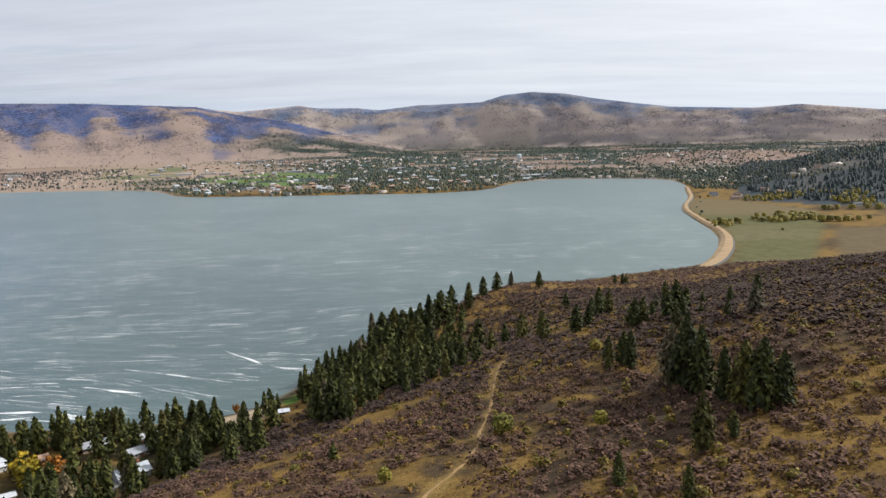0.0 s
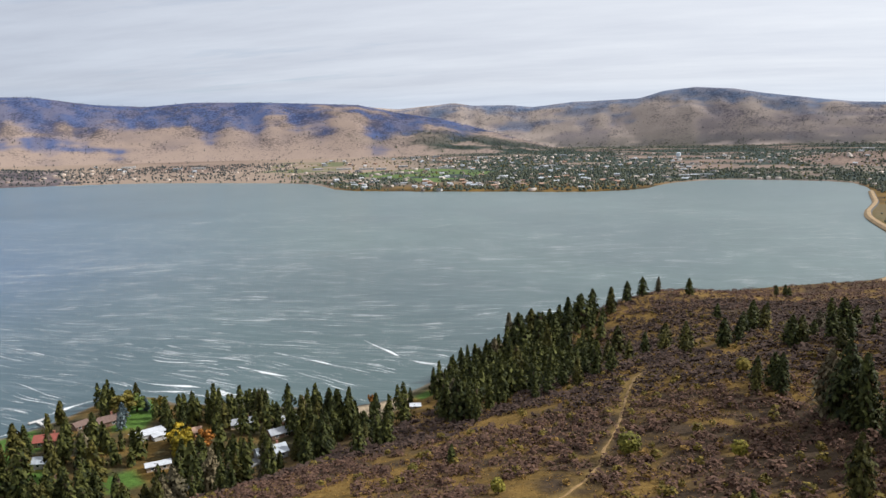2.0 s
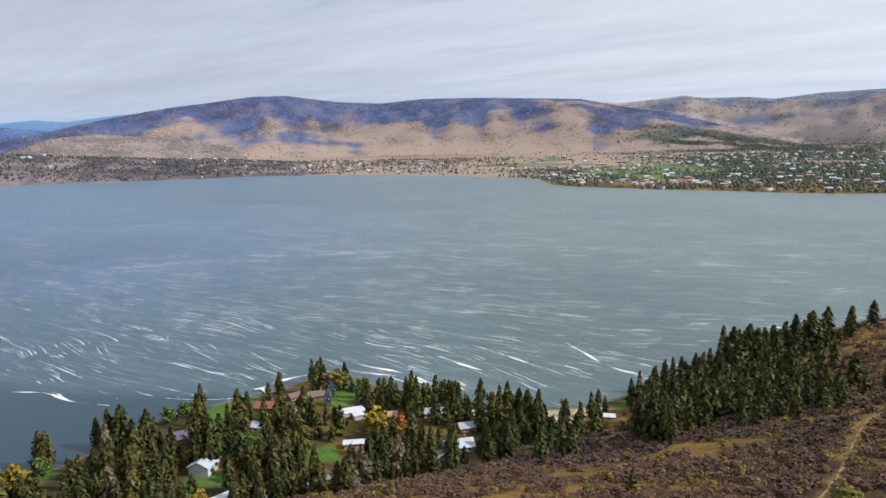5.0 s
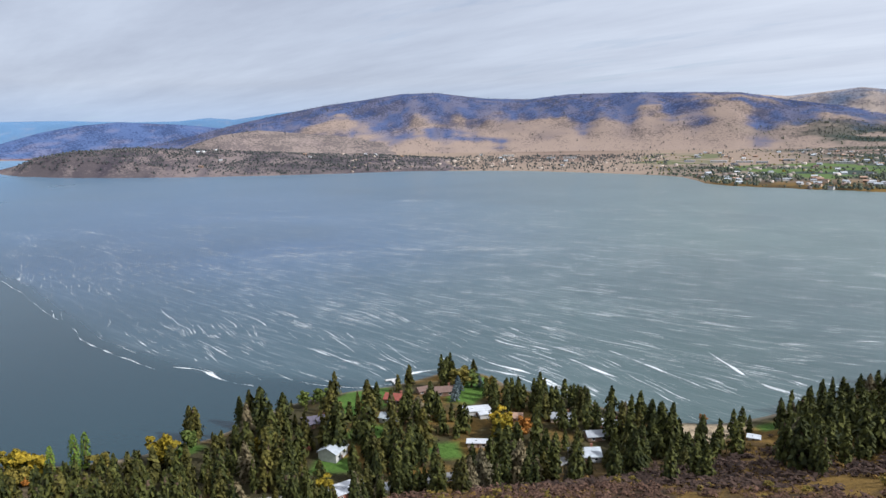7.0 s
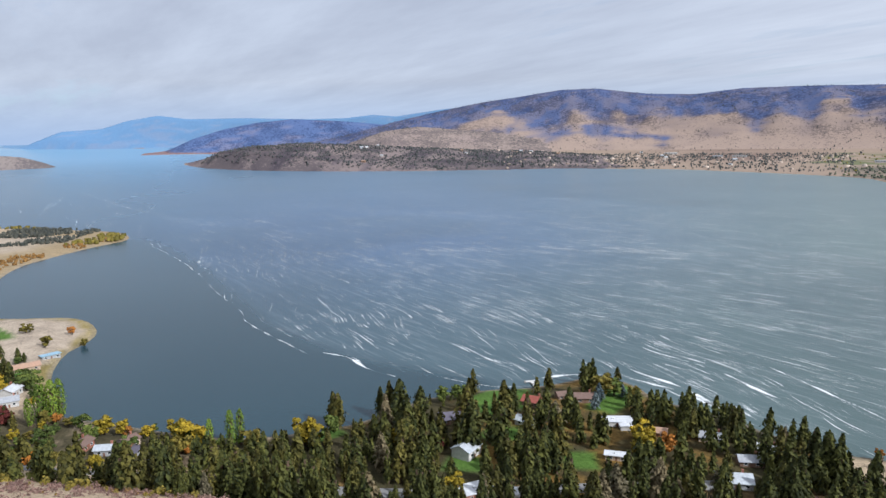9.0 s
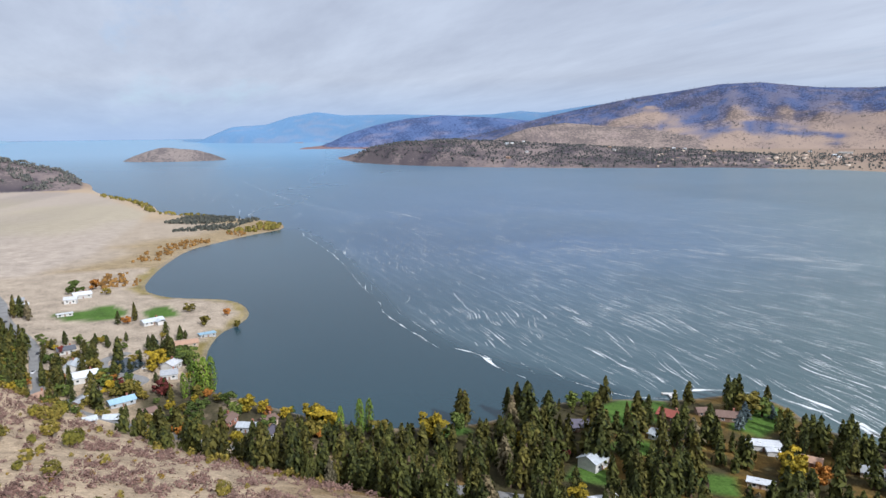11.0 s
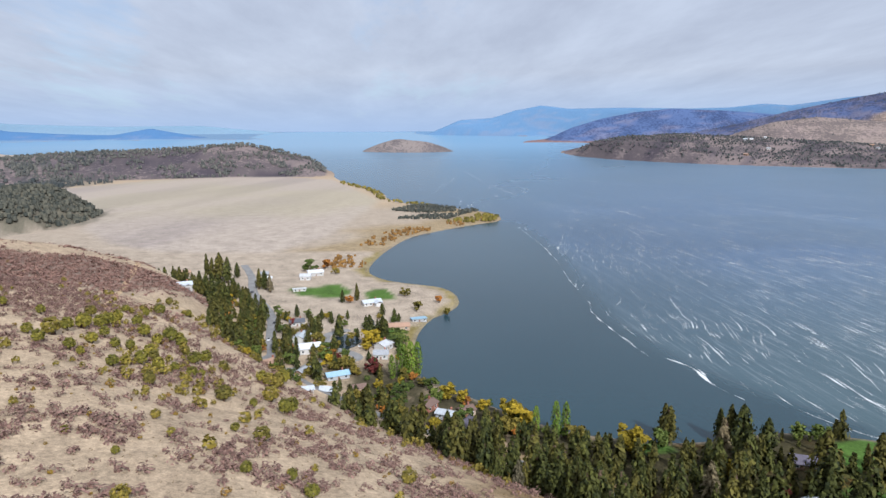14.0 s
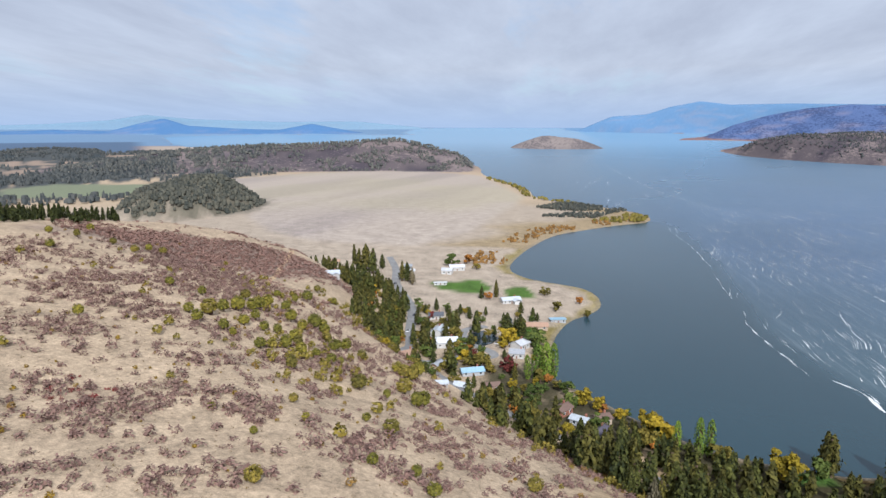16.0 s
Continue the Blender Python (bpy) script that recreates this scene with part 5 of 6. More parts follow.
def tuft_shape(rng, count):
    """A tuft of upright blades 1 m tall."""
    centres, sizes, out = [], [], []
    for _ in range(count):
        a, r = rng.uniform(0, 6.283), math.sqrt(rng.random()) * 0.5
        z = rng.uniform(0.1, 0.8) * math.sqrt(max(0.08, 1 - (r / 0.55) ** 2))
        centres.append(np.array([math.cos(a) * r, math.sin(a) * r, z]))
        sizes.append(rng.uniform(0.24, 0.5))
        out.append((math.cos(a) * 0.6, math.sin(a) * 0.6, 0.9))
    return sprays(rng, centres, sizes, out, blades=True)


def twig_shape(rng, count=38, leaf=1.0):
    """A bare bush 1 m tall: three low mounds of fine twig sprays grown together."""
    mounds = [(rng.normal(0, 0.17), rng.normal(0, 0.17), rng.uniform(0.24, 0.40), rng.uniform(0.55, 0.95)) for _ in range(3)]
    centres, sizes, out = [], [], []
    for k in range(count):
        cx, cy, wide, high = mounds[k % 3]
        a, e = rng.uniform(0, 6.283), math.asin(rng.uniform(0.0, 1.0))
        d = np.array([math.cos(a) * math.cos(e), math.sin(a) * math.cos(e), math.sin(e)])
        r = rng.uniform(0.78, 1.12)
        centres.append(np.array([cx + d[0] * wide * r, cy + d[1] * wide * r, 0.05 + d[2] * high * r * 0.9]))
        sizes.append(rng.uniform(0.12, 0.23) * leaf)
        out.append(d + np.array([0, 0, 0.1]))
    return sprays(rng, centres, sizes, out, hanging=0.5)


TWIG_FORMS = [(twig_shape(shaper), None) for _ in range(6)]
TUSSOCK_FORMS = [(tuft_shape(shaper, 8), None) for _ in range(4)]
COARSE_TWIGS = [(twig_shape(shaper, 16, 1.75), None) for _ in range(4)]
THICKETS = [(-272, -134, 15), (-266, -114, 14), (-262, -93, 13), (-220, -105, 13), (-300, -143, 17), (-310, -128, 15), (-159, -54, 10), (-172, -50, 9), (-186, -46, 9),
            (-150, -53, 8), (-185, -31, 9), (-188, -21, 8), (-224, -54, 9), (-131, -17, 8), (-139, -10, 7), (-282, -28, 8), (-226, -16, 5), (-170, 10, 9), (-192, 14, 8),
            (-225, 24, 8), (-166, 24, 8), (-192, 38, 9), (-165, 33, 7), (-256, -41, 6), (-174, -77, 6), (-279, -17, 7), (-330, -108, 24), (-380, -125, 38), (-420, -140, 40)]


def thicket_chance(x, y):
    """Where the bare thickets stand: nearly everywhere on the lake side of the hill, in patches above the bay."""
    s, bearing = inside(HILL, x, y), np.degrees(np.arctan2(-(x - EYE[0]), y - EYE[1]))
    lump = fbm(x, y, 34, 61) + 0.6 * fbm(x, y, 11, 62)
    wild = step(-0.38, 0.15, lump + 0.85 * (1 - step(-26, -10, bearing)) + 0.35 * step(170, 260, np.hypot(x - EYE[0], y - EYE[1]))) * (1 - step(50, 72, bearing)) * 0.88
    patch = np.zeros(x.shape)
    for px, py, r in THICKETS:
        patch = np.maximum(patch, 1 - step(0.75, 1.2, np.hypot(x - px, y - py) / r + 0.35 * lump))
    patch = np.maximum.reduce([patch * 0.9, np.maximum(step(0.2, 0.7, lump), step(-0.15, 0.45, lump) * (1 - step(80, 125, s))) * 0.62, np.full(x.shape, 0.10)]) * step(50, 72, bearing)
    return np.maximum(wild, patch) * step(12, 45, s)


def scrub_spots(rng, spots, low, high, spread):
    wide = rng.uniform(low, high, len(spots))
    return np.stack([spots[:, 0], spots[:, 1], on_ground(spots) - 0.1, wide * spread, wide], 1)


def trail_free(spots):
    """Keep bushes off the trail."""
    free = np.ones(len(spots), bool)
    pts = np.array(TRAIL, float)
    for a, b in zip(pts[:-1], pts[1:]):
        k = np.clip(((spots - a) @ (b - a)) / ((b - a) @ (b - a)), 0, 1)
        free &= np.hypot(*(spots - a - k[:, None] * (b - a)).T) > 1.7
    return spots[free]


near_scrub = trail_free(sow(sower, (-420, -230, 400, 560), 3.0, lambda x, y: thicket_chance(x, y) * (np.hypot(x - 5, y - 27) > 105) * (np.degrees(np.arctan2(-(x - 5), y - 27)) > -38)))
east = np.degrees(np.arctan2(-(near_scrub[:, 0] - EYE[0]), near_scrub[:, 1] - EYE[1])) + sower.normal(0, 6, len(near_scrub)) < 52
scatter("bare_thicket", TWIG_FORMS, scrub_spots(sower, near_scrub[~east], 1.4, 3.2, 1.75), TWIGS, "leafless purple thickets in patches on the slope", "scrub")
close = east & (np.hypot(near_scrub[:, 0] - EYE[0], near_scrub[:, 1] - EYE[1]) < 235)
scatter("brown_thicket", TWIG_FORMS, scrub_spots(sower, near_scrub[close & (sower.random(len(close)) < 0.75)], 1.2, 3.3, 2.0), SHADED_BROWN_TWIGS, "leafless brown thickets covering the slope, backlit shade in their colour", "scrub")
scatter("crest_thicket", COARSE_TWIGS, scrub_spots(sower, near_scrub[east & ~close], 1.1, 2.9, 2.1), SHADED_BROWN_TWIGS, "leafless brown thickets towards the crest, backlit shade in their colour", "scrub")
far_scrub = sow(sower, (-40, 520, 480, 780), 5.0, lambda x, y: (inside(HILL, x, y) > 15) * 0.75)
scatter("distant_thicket", COARSE_TWIGS, scrub_spots(sower, far_scrub, 1.4, 2.6, 2.4), SHADED_BROWN_TWIGS, "leafless brown thickets on the far side of the hill", "scrub")
far_scrub = sow(sower, (-760, -420, -420, -60), 3.0, lambda x, y: (inside(HILL, x, y) > 25) * np.maximum(step(0.1, 0.6, fbm(x, y, 60, 66)) * 0.5, 1 - step(0.7, 1.15, np.hypot((x + 490 + 0.8 * (y + 165)) / 80, (y + 165) / 75) + 0.3 * fbm(x, y, 50, 67))))
scatter("upper_thicket", COARSE_TWIGS, scrub_spots(sower, far_scrub, 1.2, 2.4, 2.3), TWIGS, "leafless purple thickets on the upper slope", "scrub")


def olive_chance(x, y):
    s, bearing = inside(HILL, x, y), np.degrees(np.arctan2(-(x - EYE[0]), y - EYE[1]))
    lump = fbm(x, y, 45, 71) + 0.5 * fbm(x, y, 12, 72)
    right = step(-0.5, 0.5, lump) * (1 - step(52, 70, bearing)) * 0.5
    band = np.exp(-((y + 45 - (x + 300) * 0.45) / 24) ** 2) * (x > -430) * (x < -225) * 0.6
    foot = np.exp(-((s - 30) / 26) ** 2) * step(70, 76, bearing) * (x > -640) * 1.0
    return np.maximum.reduce([right, band * step(-0.6, 0.2, lump), foot * step(-0.5, 0.3, lump), 0.035 * step(66, 76, bearing)]) * step(10, 30, s)


olive = trail_free(sow(sower, (-480, -230, 340, 520), 5.2, lambda x, y: olive_chance(x, y) * (np.hypot(x - 5, y - 27) > 100)))
half = sower.random(len(olive)) < np.where(np.degrees(np.arctan2(-(olive[:, 0] - EYE[0]), olive[:, 1] - EYE[1])) < 55, 0.5, 0.72)
BUSH_LIGHT = [(dome_shape(shaper, 46, 1.3), None) for _ in range(4)]
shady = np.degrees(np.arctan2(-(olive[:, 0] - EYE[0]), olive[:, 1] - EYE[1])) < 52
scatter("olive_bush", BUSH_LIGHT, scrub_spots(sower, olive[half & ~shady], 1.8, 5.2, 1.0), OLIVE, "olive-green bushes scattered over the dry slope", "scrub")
# Olive leaves in a darker copy: the backlit slope's shade as colour.
scatter("dusky_bush", BUSH_LIGHT, scrub_spots(sower, olive[half & shady], 1.4, 3.6, 1.15), leaves("shaded_olive_leaves", (0.060, 0.054, 0.010), (0.190, 0.148, 0.028)), "olive bushes among brown thickets, darkened for the backlit slope", "scrub")
scatter("tan_bush", BUSH_LIGHT, scrub_spots(sower, olive[~half], 1.0, 2.4, 1.3), TAN_SCRUB, "yellowing low bushes on the slope", "scrub")
tuft = trail_free(sow(sower, (-330, -190, 260, 330), 3.4, lambda x, y: (inside(HILL, x, y) > 20) * 0.5 * (np.hypot(x - 5, y - 27) > 105) * (np.hypot(x - 5, y - 27) < 290)))
meadow = trail_free(sow(sower, (-110, 90, 235, 330), 2.1, lambda x, y: (inside(HILL, x, y) > 20) * step(-0.9, 0.3, fbm(x, y, 30, 108)) * 0.7 * (np.hypot(x - 5, y - 27) > 100) * (np.hypot(x - 5, y - 27) < 300)))
scatter("golden_grass", TUSSOCK_FORMS, scrub_spots(sower, meadow, 0.4, 1.0, 1.7), leaves("golden_blades", (0.12, 0.072, 0.018), (0.36, 0.235, 0.075), 0.9), "golden tufts of dry grass between thickets", "grass")
scatter("dry_tussock", TUSSOCK_FORMS, scrub_spots(sower, tuft, 0.35, 0.8, 1.5), TAN_SCRUB, "dry grass tussocks on the slope", "grass")
gold = sow(sower, (-330, -200, -60, 60), 9.0, lambda x, y: (inside(HILL, x, y) > 18) * 0.28 * (np.hypot(x - 5, y - 27) > 100))
scatter("gold_bush", BUSH_LIGHT, scrub_spots(sower, gold, 0.7, 1.9, 1.15), leaves("gold_leaves", (0.17, 0.10, 0.012), (0.42, 0.27, 0.03)), "small golden autumn shrubs on dry grass", "scrub")
red = np.array([(-168, -62), (-172, -68), (-163, -66), (-176, -60), (-160, -58), (-182, -75), (-170, -72)], float)
scatter("red_bush", TWIG_FORMS, scrub_spots(sower, np.repeat(red, 4, 0) + sower.normal(0, 1.4, (28, 2)), 0.9, 1.6, 1.6), RED_SCRUB, "crimson sumac bushes among dry grass", "scrub")

# -- far woods and town trees, too small to tell apart
FAR_FORMS = []
for _ in range(5):
    cone_v, cone_f = [], []
    lean = shaper.normal(0, 0.03, 2)
    for tier in range(3):
        base, i = tier * 0.26 + 0.02, len(cone_v)
        for j in range(6):
            a = j * 1.047 + tier
            r = (0.34 - tier * 0.085) * shaper.uniform(0.65, 1.2)
            cone_v.append(np.array([math.cos(a) * r, math.sin(a) * r, base + shaper.normal(0, 0.03)]))
        cone_v.append(np.array([lean[0], lean[1], base + 0.46]))
        cone_f += [(i + j, i + (j + 1) % 6, i + 6) for j in range(6)]
    FAR_FORMS.append(((cone_v, cone_f), None))
ROUND_FORMS = []
for form in range(6):
    blob_v, blob_f = [], []
    for lump in range(2 if form == 0 else 1):
        i, mid, r = len(blob_v), shaper.normal(0, 0.13, 3) * (1, 1, 0.5) + (0, 0, 0.48), shaper.uniform(0.34, 0.5)
        for up in (-0.6, 0.65):
            for j in range(6):
                a = j * 1.047 + up
                w = math.sqrt(1 - up * up) * r * shaper.uniform(0.75, 1.2)
                blob_v.append(mid + np.array([math.cos(a) * w, math.sin(a) * w, up * r]))
        blob_f += [(i + k * 6 + j, i + k * 6 + (j + 1) % 6, i + k * 6 + 6 + j) for k in range(1) for j in range(6)]
        blob_f += [(i + k * 6 + (j + 1) % 6, i + k * 6 + 6 + (j + 1) % 6, i + k * 6 + 6 + j) for k in range(1) for j in range(6)]
        blob_f += [(i + 6, i + 7, i + 8), (i + 6, i + 8, i + 9), (i + 6, i + 9, i + 10), (i + 6, i + 10, i + 11)]
    ROUND_FORMS.append(((blob_v, blob_f), None))
# Distance haze painted into the far trees: bluer than the near ones.
FAR_DARK = leaves("hazy_conifers", (0.042, 0.052, 0.056), (0.105, 0.112, 0.108))
FAR_WOOD = leaves("far_firs", (0.017, 0.029, 0.034), (0.042, 0.058, 0.060))
FAR_OLIVE = leaves("far_junipers", (0.036, 0.044, 0.040), (0.115, 0.116, 0.092))
FAR_MIXED = leaves("town_trees", (0.036, 0.055, 0.050), (0.125, 0.14, 0.085))


def far_spots(rng, count, bearings, fars, chance, low, high):
    """Random places in a sector of the country, drawn in with it."""
    a, d = np.radians(rng.uniform(*bearings, count)), np.sqrt(rng.uniform(fars[0] ** 2, fars[1] ** 2, count))
    x, y = EYE[0] - np.sin(a) * d, EYE[1] + np.cos(a) * d
    keep = (rng.random(count) < chance(x, y, d)) & (inside(LAKE, x, y) < -6)
    x, y = x[keep], y[keep]
    p, k = drawn_in(np.stack([x, y, height(x, y) - 0.4], 1))
    size = rng.uniform(low, high, len(x)) * k
    return np.concatenate([p, (size * rng.uniform(0.8, 1.3, len(x)))[:, None], size[:, None]], 1)


def town_chance(x, y, d):
    return town_cover(x, y) * np.where(d > 3600, 0.6, 0.9) * np.where(inside(np.array(GOLF, float), x, y) < -10, 1.0, 0.12)


town = np.concatenate([far_spots(sower, 26000, (-38, 27), (2900, 6800), town_chance, 5, 12), far_spots(sower, 12000, (-32, 26), (2000, 3000), town_chance, 5, 12)])
scatter("town_trees", ROUND_FORMS, town, FAR_MIXED, "mass of green and brown trees among town houses", "woods")
scatter("town_yellow_trees", ROUND_FORMS, far_spots(sower, 1300, (-30, 26), (1500, 4200), lambda x, y, d: 0.42 * (inside(LAKE, x, y) < -15) * ((inside(np.array(SOUTH_FIELD, float), x, y) < -15)), 5, 11), OLIVE,
        "olive and yellow autumn trees along the far shore", "woods")
scatter("south_conifers", FAR_FORMS, far_spots(sower, 9000, (-40, -21), (1480, 3300), lambda x, y, d: (range_height("south_woods", np.degrees(np.arctan2(-(x - 5), y - 27)), d, np.zeros_like(x))[0] > 8) * step(-0.5, 0.3, fbm(x, y, 130, 104, 3) + 0.35) * 0.62, 8, 19), FAR_WOOD,
        "dark conifer wood on the southern hillside", "woods")
scatter("headland_trees", FAR_FORMS + ROUND_FORMS, far_spots(sower, 20000, (92, 136), (2285, 3100), lambda x, y, d: step(-0.4, 0.3, 0.35 * fbm(x, y, 260, 41, 5) + fbm(x, y, 55, 44, 3) * 1.1 + 0.3 * step(100, 108, np.degrees(np.arctan2(-(x - 5), y - 27)))) * 0.75 * (height(x, y) > 7), 6, 13), FAR_DARK,
        "dark junipers dotting the dry headland", "woods")
scatter("peninsula_trees", FAR_FORMS + ROUND_FORMS, far_spots(sower, 17000, (24, 75), (2900, 4300), lambda x, y, d: step(-0.6, 0.3, 0.3 * fbm(x, y, 260, 41, 5) + fbm(x, y, 55, 44, 3) * 1.1 + 0.2) * np.interp(np.degrees(np.arctan2(-(x - 5), y - 27)), [24, 40, 48], [0.25, 0.5, 0.8]), 5, 12), FAR_DARK,
        "dark junipers on the low peninsula", "woods")
scatter("ridge_trees", FAR_FORMS, far_spots(sower, 15000, (-38, 66), (3700, 8600), lambda x, y, d: step(0.0, 0.6, fbm(x, y, 300, 48, 4) + (d - 5500) / 6000) * 0.5 + 0.08, 7, 15), FAR_DARK,
        "scattered junipers on the brown ridge", "woods")
def lowland_chance(x, y, d):
    return (inside(np.array(BIG_FIELD, float), x, y) < -25) * (inside(np.array(GREEN_FIELD, float), x, y) < -15) * step(-0.2, 0.35, fbm(x, y, 330, 101, 4) + 0.25) * 0.8


scatter("lowland_woods", FAR_FORMS + ROUND_FORMS, far_spots(sower, 13000, (109, 136), (1500, 4300), lowland_chance, 8, 17), FAR_DARK,
        "dark belts of trees across the western lowland", "woods")
scatter("knoll_trees", FAR_FORMS + ROUND_FORMS, far_spots(sower, 9000, (108, 122), (1080, 1500), lambda x, y, d: (((x + 1230) / 175) ** 2 + ((y + 545) / 118) ** 2 < 0.95) * 0.42, 5, 11), FAR_OLIVE,
        "close dark conifers on a rounded knoll", "woods")
scatter("spit_junipers", FAR_FORMS + ROUND_FORMS, far_spots(sower, 9000, (76, 93), (1200, 1520), lambda x, y, d: step(-0.25, 0.3, fbm(x, y, 45, 105) + 0.25) * (inside(LAKE, x, y) > -130) * (np.abs((x + 1290) * 0.5 + (y - 150) * 0.86) < 75) * 0.7, 3.5, 7.5), FAR_OLIVE,
        "grey-green junipers on the low spit", "woods")
scatter("cape_trees", ROUND_FORMS, far_spots(sower, 7000, (76, 92), (1080, 2350), lambda x, y, d: ((inside(LAKE, x, y) > -45) & (d > 1160) & (d < 1260)) * 0.9 + (inside(LAKE, x, y) > -28) * (d > 1420) * 0.5, 5, 10), OLIVE,
        "olive bushes and small trees on the sandy cape", "woods")
scatter("marsh_bushes", ROUND_FORMS, far_spots(sower, 4000, (80, 95), (740, 1240), lambda x, y, d: (inside(LAKE, x, y) > -45) * step(-0.2, 0.4, fbm(x, y, 50, 99)) * 0.75, 2.5, 6), RUST,
        "rusty willow bushes along the marshy shore", "scrub")
scatter("crest_conifers", LIGHT_PINES, far_spots(sower, 900, (119, 136), (430, 640), lambda x, y, d: (inside(HILL, x, y) > 30) * 0.42 * step(0.0, 0.4, fbm(x, y, 60, 88) + (d - 540) / 160), 6, 12), PINE,
        "dark conifers on the crest of the hill", "woods")
far_edge = far_spots(sower, 6000, (-34, 62), (1300, 3700), lambda x, y, d: (inside(LAKE, x, y) > -40) * 0.5, 4, 8)
scatter("far_shore_trees", ROUND_FORMS, far_edge, FAR_MIXED, "low trees lining the far shore", "woods")
scatter("field_trees", ROUND_FORMS, far_spots(sower, 2500, (-33, -21), (1150, 1750), lambda x, y, d: (fbm(x, y, 120, 90) > 0.35) * 0.7, 6, 13), OLIVE,
        "yellowing poplars and willows round the far fields", "woods")


# ---------------------------------------------------------------- town, far buildings
def town_house(key, long, deep, tall, flat, roof, wall):
    root = new("town_house" if not flat else "warehouse")
    a, b, rise = long / 2, deep / 2, 0.02 if flat else deep * 0.25
    shell = [(-a, -b, -4), (a, -b, -4), (a, b, -4), (-a, b, -4), (-a, -b, tall), (a, -b, tall), (a, b, tall), (-a, b, tall), (-a, 0, tall + rise), (a, 0, tall + rise)]
    part("wall", (shell, [(0, 1, 5, 4), (2, 3, 7, 6), (1, 2, 6, 9, 5), (3, 0, 4, 8, 7)]), WALL[wall], root)
    part("roof", joined(slab([(-a - 0.8, -b - 0.8, tall - 0.1), (a + 0.8, -b - 0.8, tall - 0.1), (a + 0.8, 0, tall + rise + 0.3), (-a - 0.8, 0, tall + rise + 0.3)], 0.3),
                        slab([(-a - 0.8, 0, tall + rise + 0.3), (a + 0.8, 0, tall + rise + 0.3), (a + 0.8, b + 0.8, tall - 0.1), (-a - 0.8, b + 0.8, tall - 0.1)], 0.3)), ROOF[roof], root)
    count = max(2, int(long // 9))
    for i in range(count):
        cx = -a + (i + 0.5) * long / count
        part("window", box(cx - 1.1, -b - 0.12, tall * 0.4, cx + 1.1, -b - 0.02, tall * 0.4 + 1.5), GLASS, root)
    return tagged(root, ("long flat-roofed warehouse with a %s roof across the lake" if flat else "small %s-roofed town house across the lake") % roof,
                  "warehouse" if flat else "house", "town buildings")


masters = [town_house(k, *q) for k, q in enumerate(((16, 10, 5, False, "grey", "white"), (18, 11, 6, False, "brown", "tan"), (15, 10, 5, False, "dark", "white"),
                                                    (20, 12, 6, False, "pale", "grey"), (17, 11, 5, False, "white", "white"), (19, 12, 5, False, "tan", "brown")))]
halls = [town_house(9, 70, 26, 8, True, "white", "white"), town_house(10, 46, 24, 8, True, "pale", "grey")]
settle = np.random.default_rng(31)


def set_down(ob, first, bearing, far, turn):
    a = math.radians(bearing)
    x, y = EYE[0] - math.sin(a) * far, EYE[1] + math.cos(a) * far
    if float(inside(LAKE, np.array([x]), np.array([y]))[0]) > -14:
        return False
    p, k = drawn_in(np.array([x, y, float(height(np.array([x]), np.array([y]))[0]) + 0.2]))
    m = pose(*p, 0, 0, bearing + turn)
    thing = ob if first else copy_thing(ob, m)
    thing.matrix_world = m
    thing.scale = (float(k),) * 3
    return True


placed = set()
for i in range(230):
    which = int(settle.integers(0, 6))
    shore = i < 80
    bearing = settle.uniform(-9, 22) if i < 170 else settle.uniform(-32, 62)
    far = settle.uniform(2060, 2700) if shore else settle.uniform(2300, 4600)
    if i >= 170:
        far = settle.uniform(1500, 2300) if bearing < -20 else settle.uniform(3150, 4600)
    if set_down(masters[which], which not in placed, bearing, far, settle.uniform(-40, 40)):
        placed.add(which)
for i, (bearing, far, turn) in enumerate(((14.5, 4700, 0), (12.8, 4750, 2), (18.5, 3350, 0), (17.3, 3300, 5), (20.3, 3380, -4), (22.4, 3420, 3), (9.0, 4500, 0), (2.5, 4600, 4),
                                          (36.4, 4300, 0), (33.0, 3900, 2), (31.5, 3900, -3), (-26, 5600, 0), (-28.5, 5700, 0), (-30.5, 5600, 2), (-19, 5200, 0), (-3.0, 3900, 10),
                                          (3.7, 3300, 8), (15.5, 3500, 0), (12.0, 3300, 6), (-8.5, 2680, 0), (-7.2, 2650, 12))):
    set_down(halls[i % 2], i < 2, bearing, far, turn)

# -- the rest of the town's roofs, too many and too small to tell apart
def gable(wide, deep, tall):
    a, b = wide / 2, deep / 2
    v = [(-a, -b, -0.3), (a, -b, -0.3), (a, b, -0.3), (-a, b, -0.3), (-a, -b, tall), (a, -b, tall), (a, b, tall), (-a, b, tall), (-a, 0, tall * 1.5), (a, 0, tall * 1.5)]
    return ([np.array(q) for q in v], [(0, 1, 5), (0, 5, 4), (2, 3, 7), (2, 7, 6), (1, 2, 6), (1, 6, 5), (3, 0, 4), (3, 4, 7), (4, 5, 9), (4, 9, 8), (6, 7, 8), (6, 8, 9), (5, 6, 9), (7, 4, 8)]), None


def roofs_chance(x, y, d):
    return np.maximum(town_cover(x, y) * 0.75, 0.25 * step(0.1, 0.6, fbm(x, y, 300, 107, 3)) * (d < 4800))


scatter("town_roofs", [gable(1.5, 0.9, 0.5), gable(2.2, 1.0, 0.45), gable(1.2, 1.0, 0.6)], far_spots(settle, 1250, (-30, 26), (2040, 4800), roofs_chance, 7, 12), leaves("town_walls", (0.12, 0.11, 0.105), (0.46, 0.44, 0.42), 0.7),
        "crowd of small pale and brown town houses", "houses")
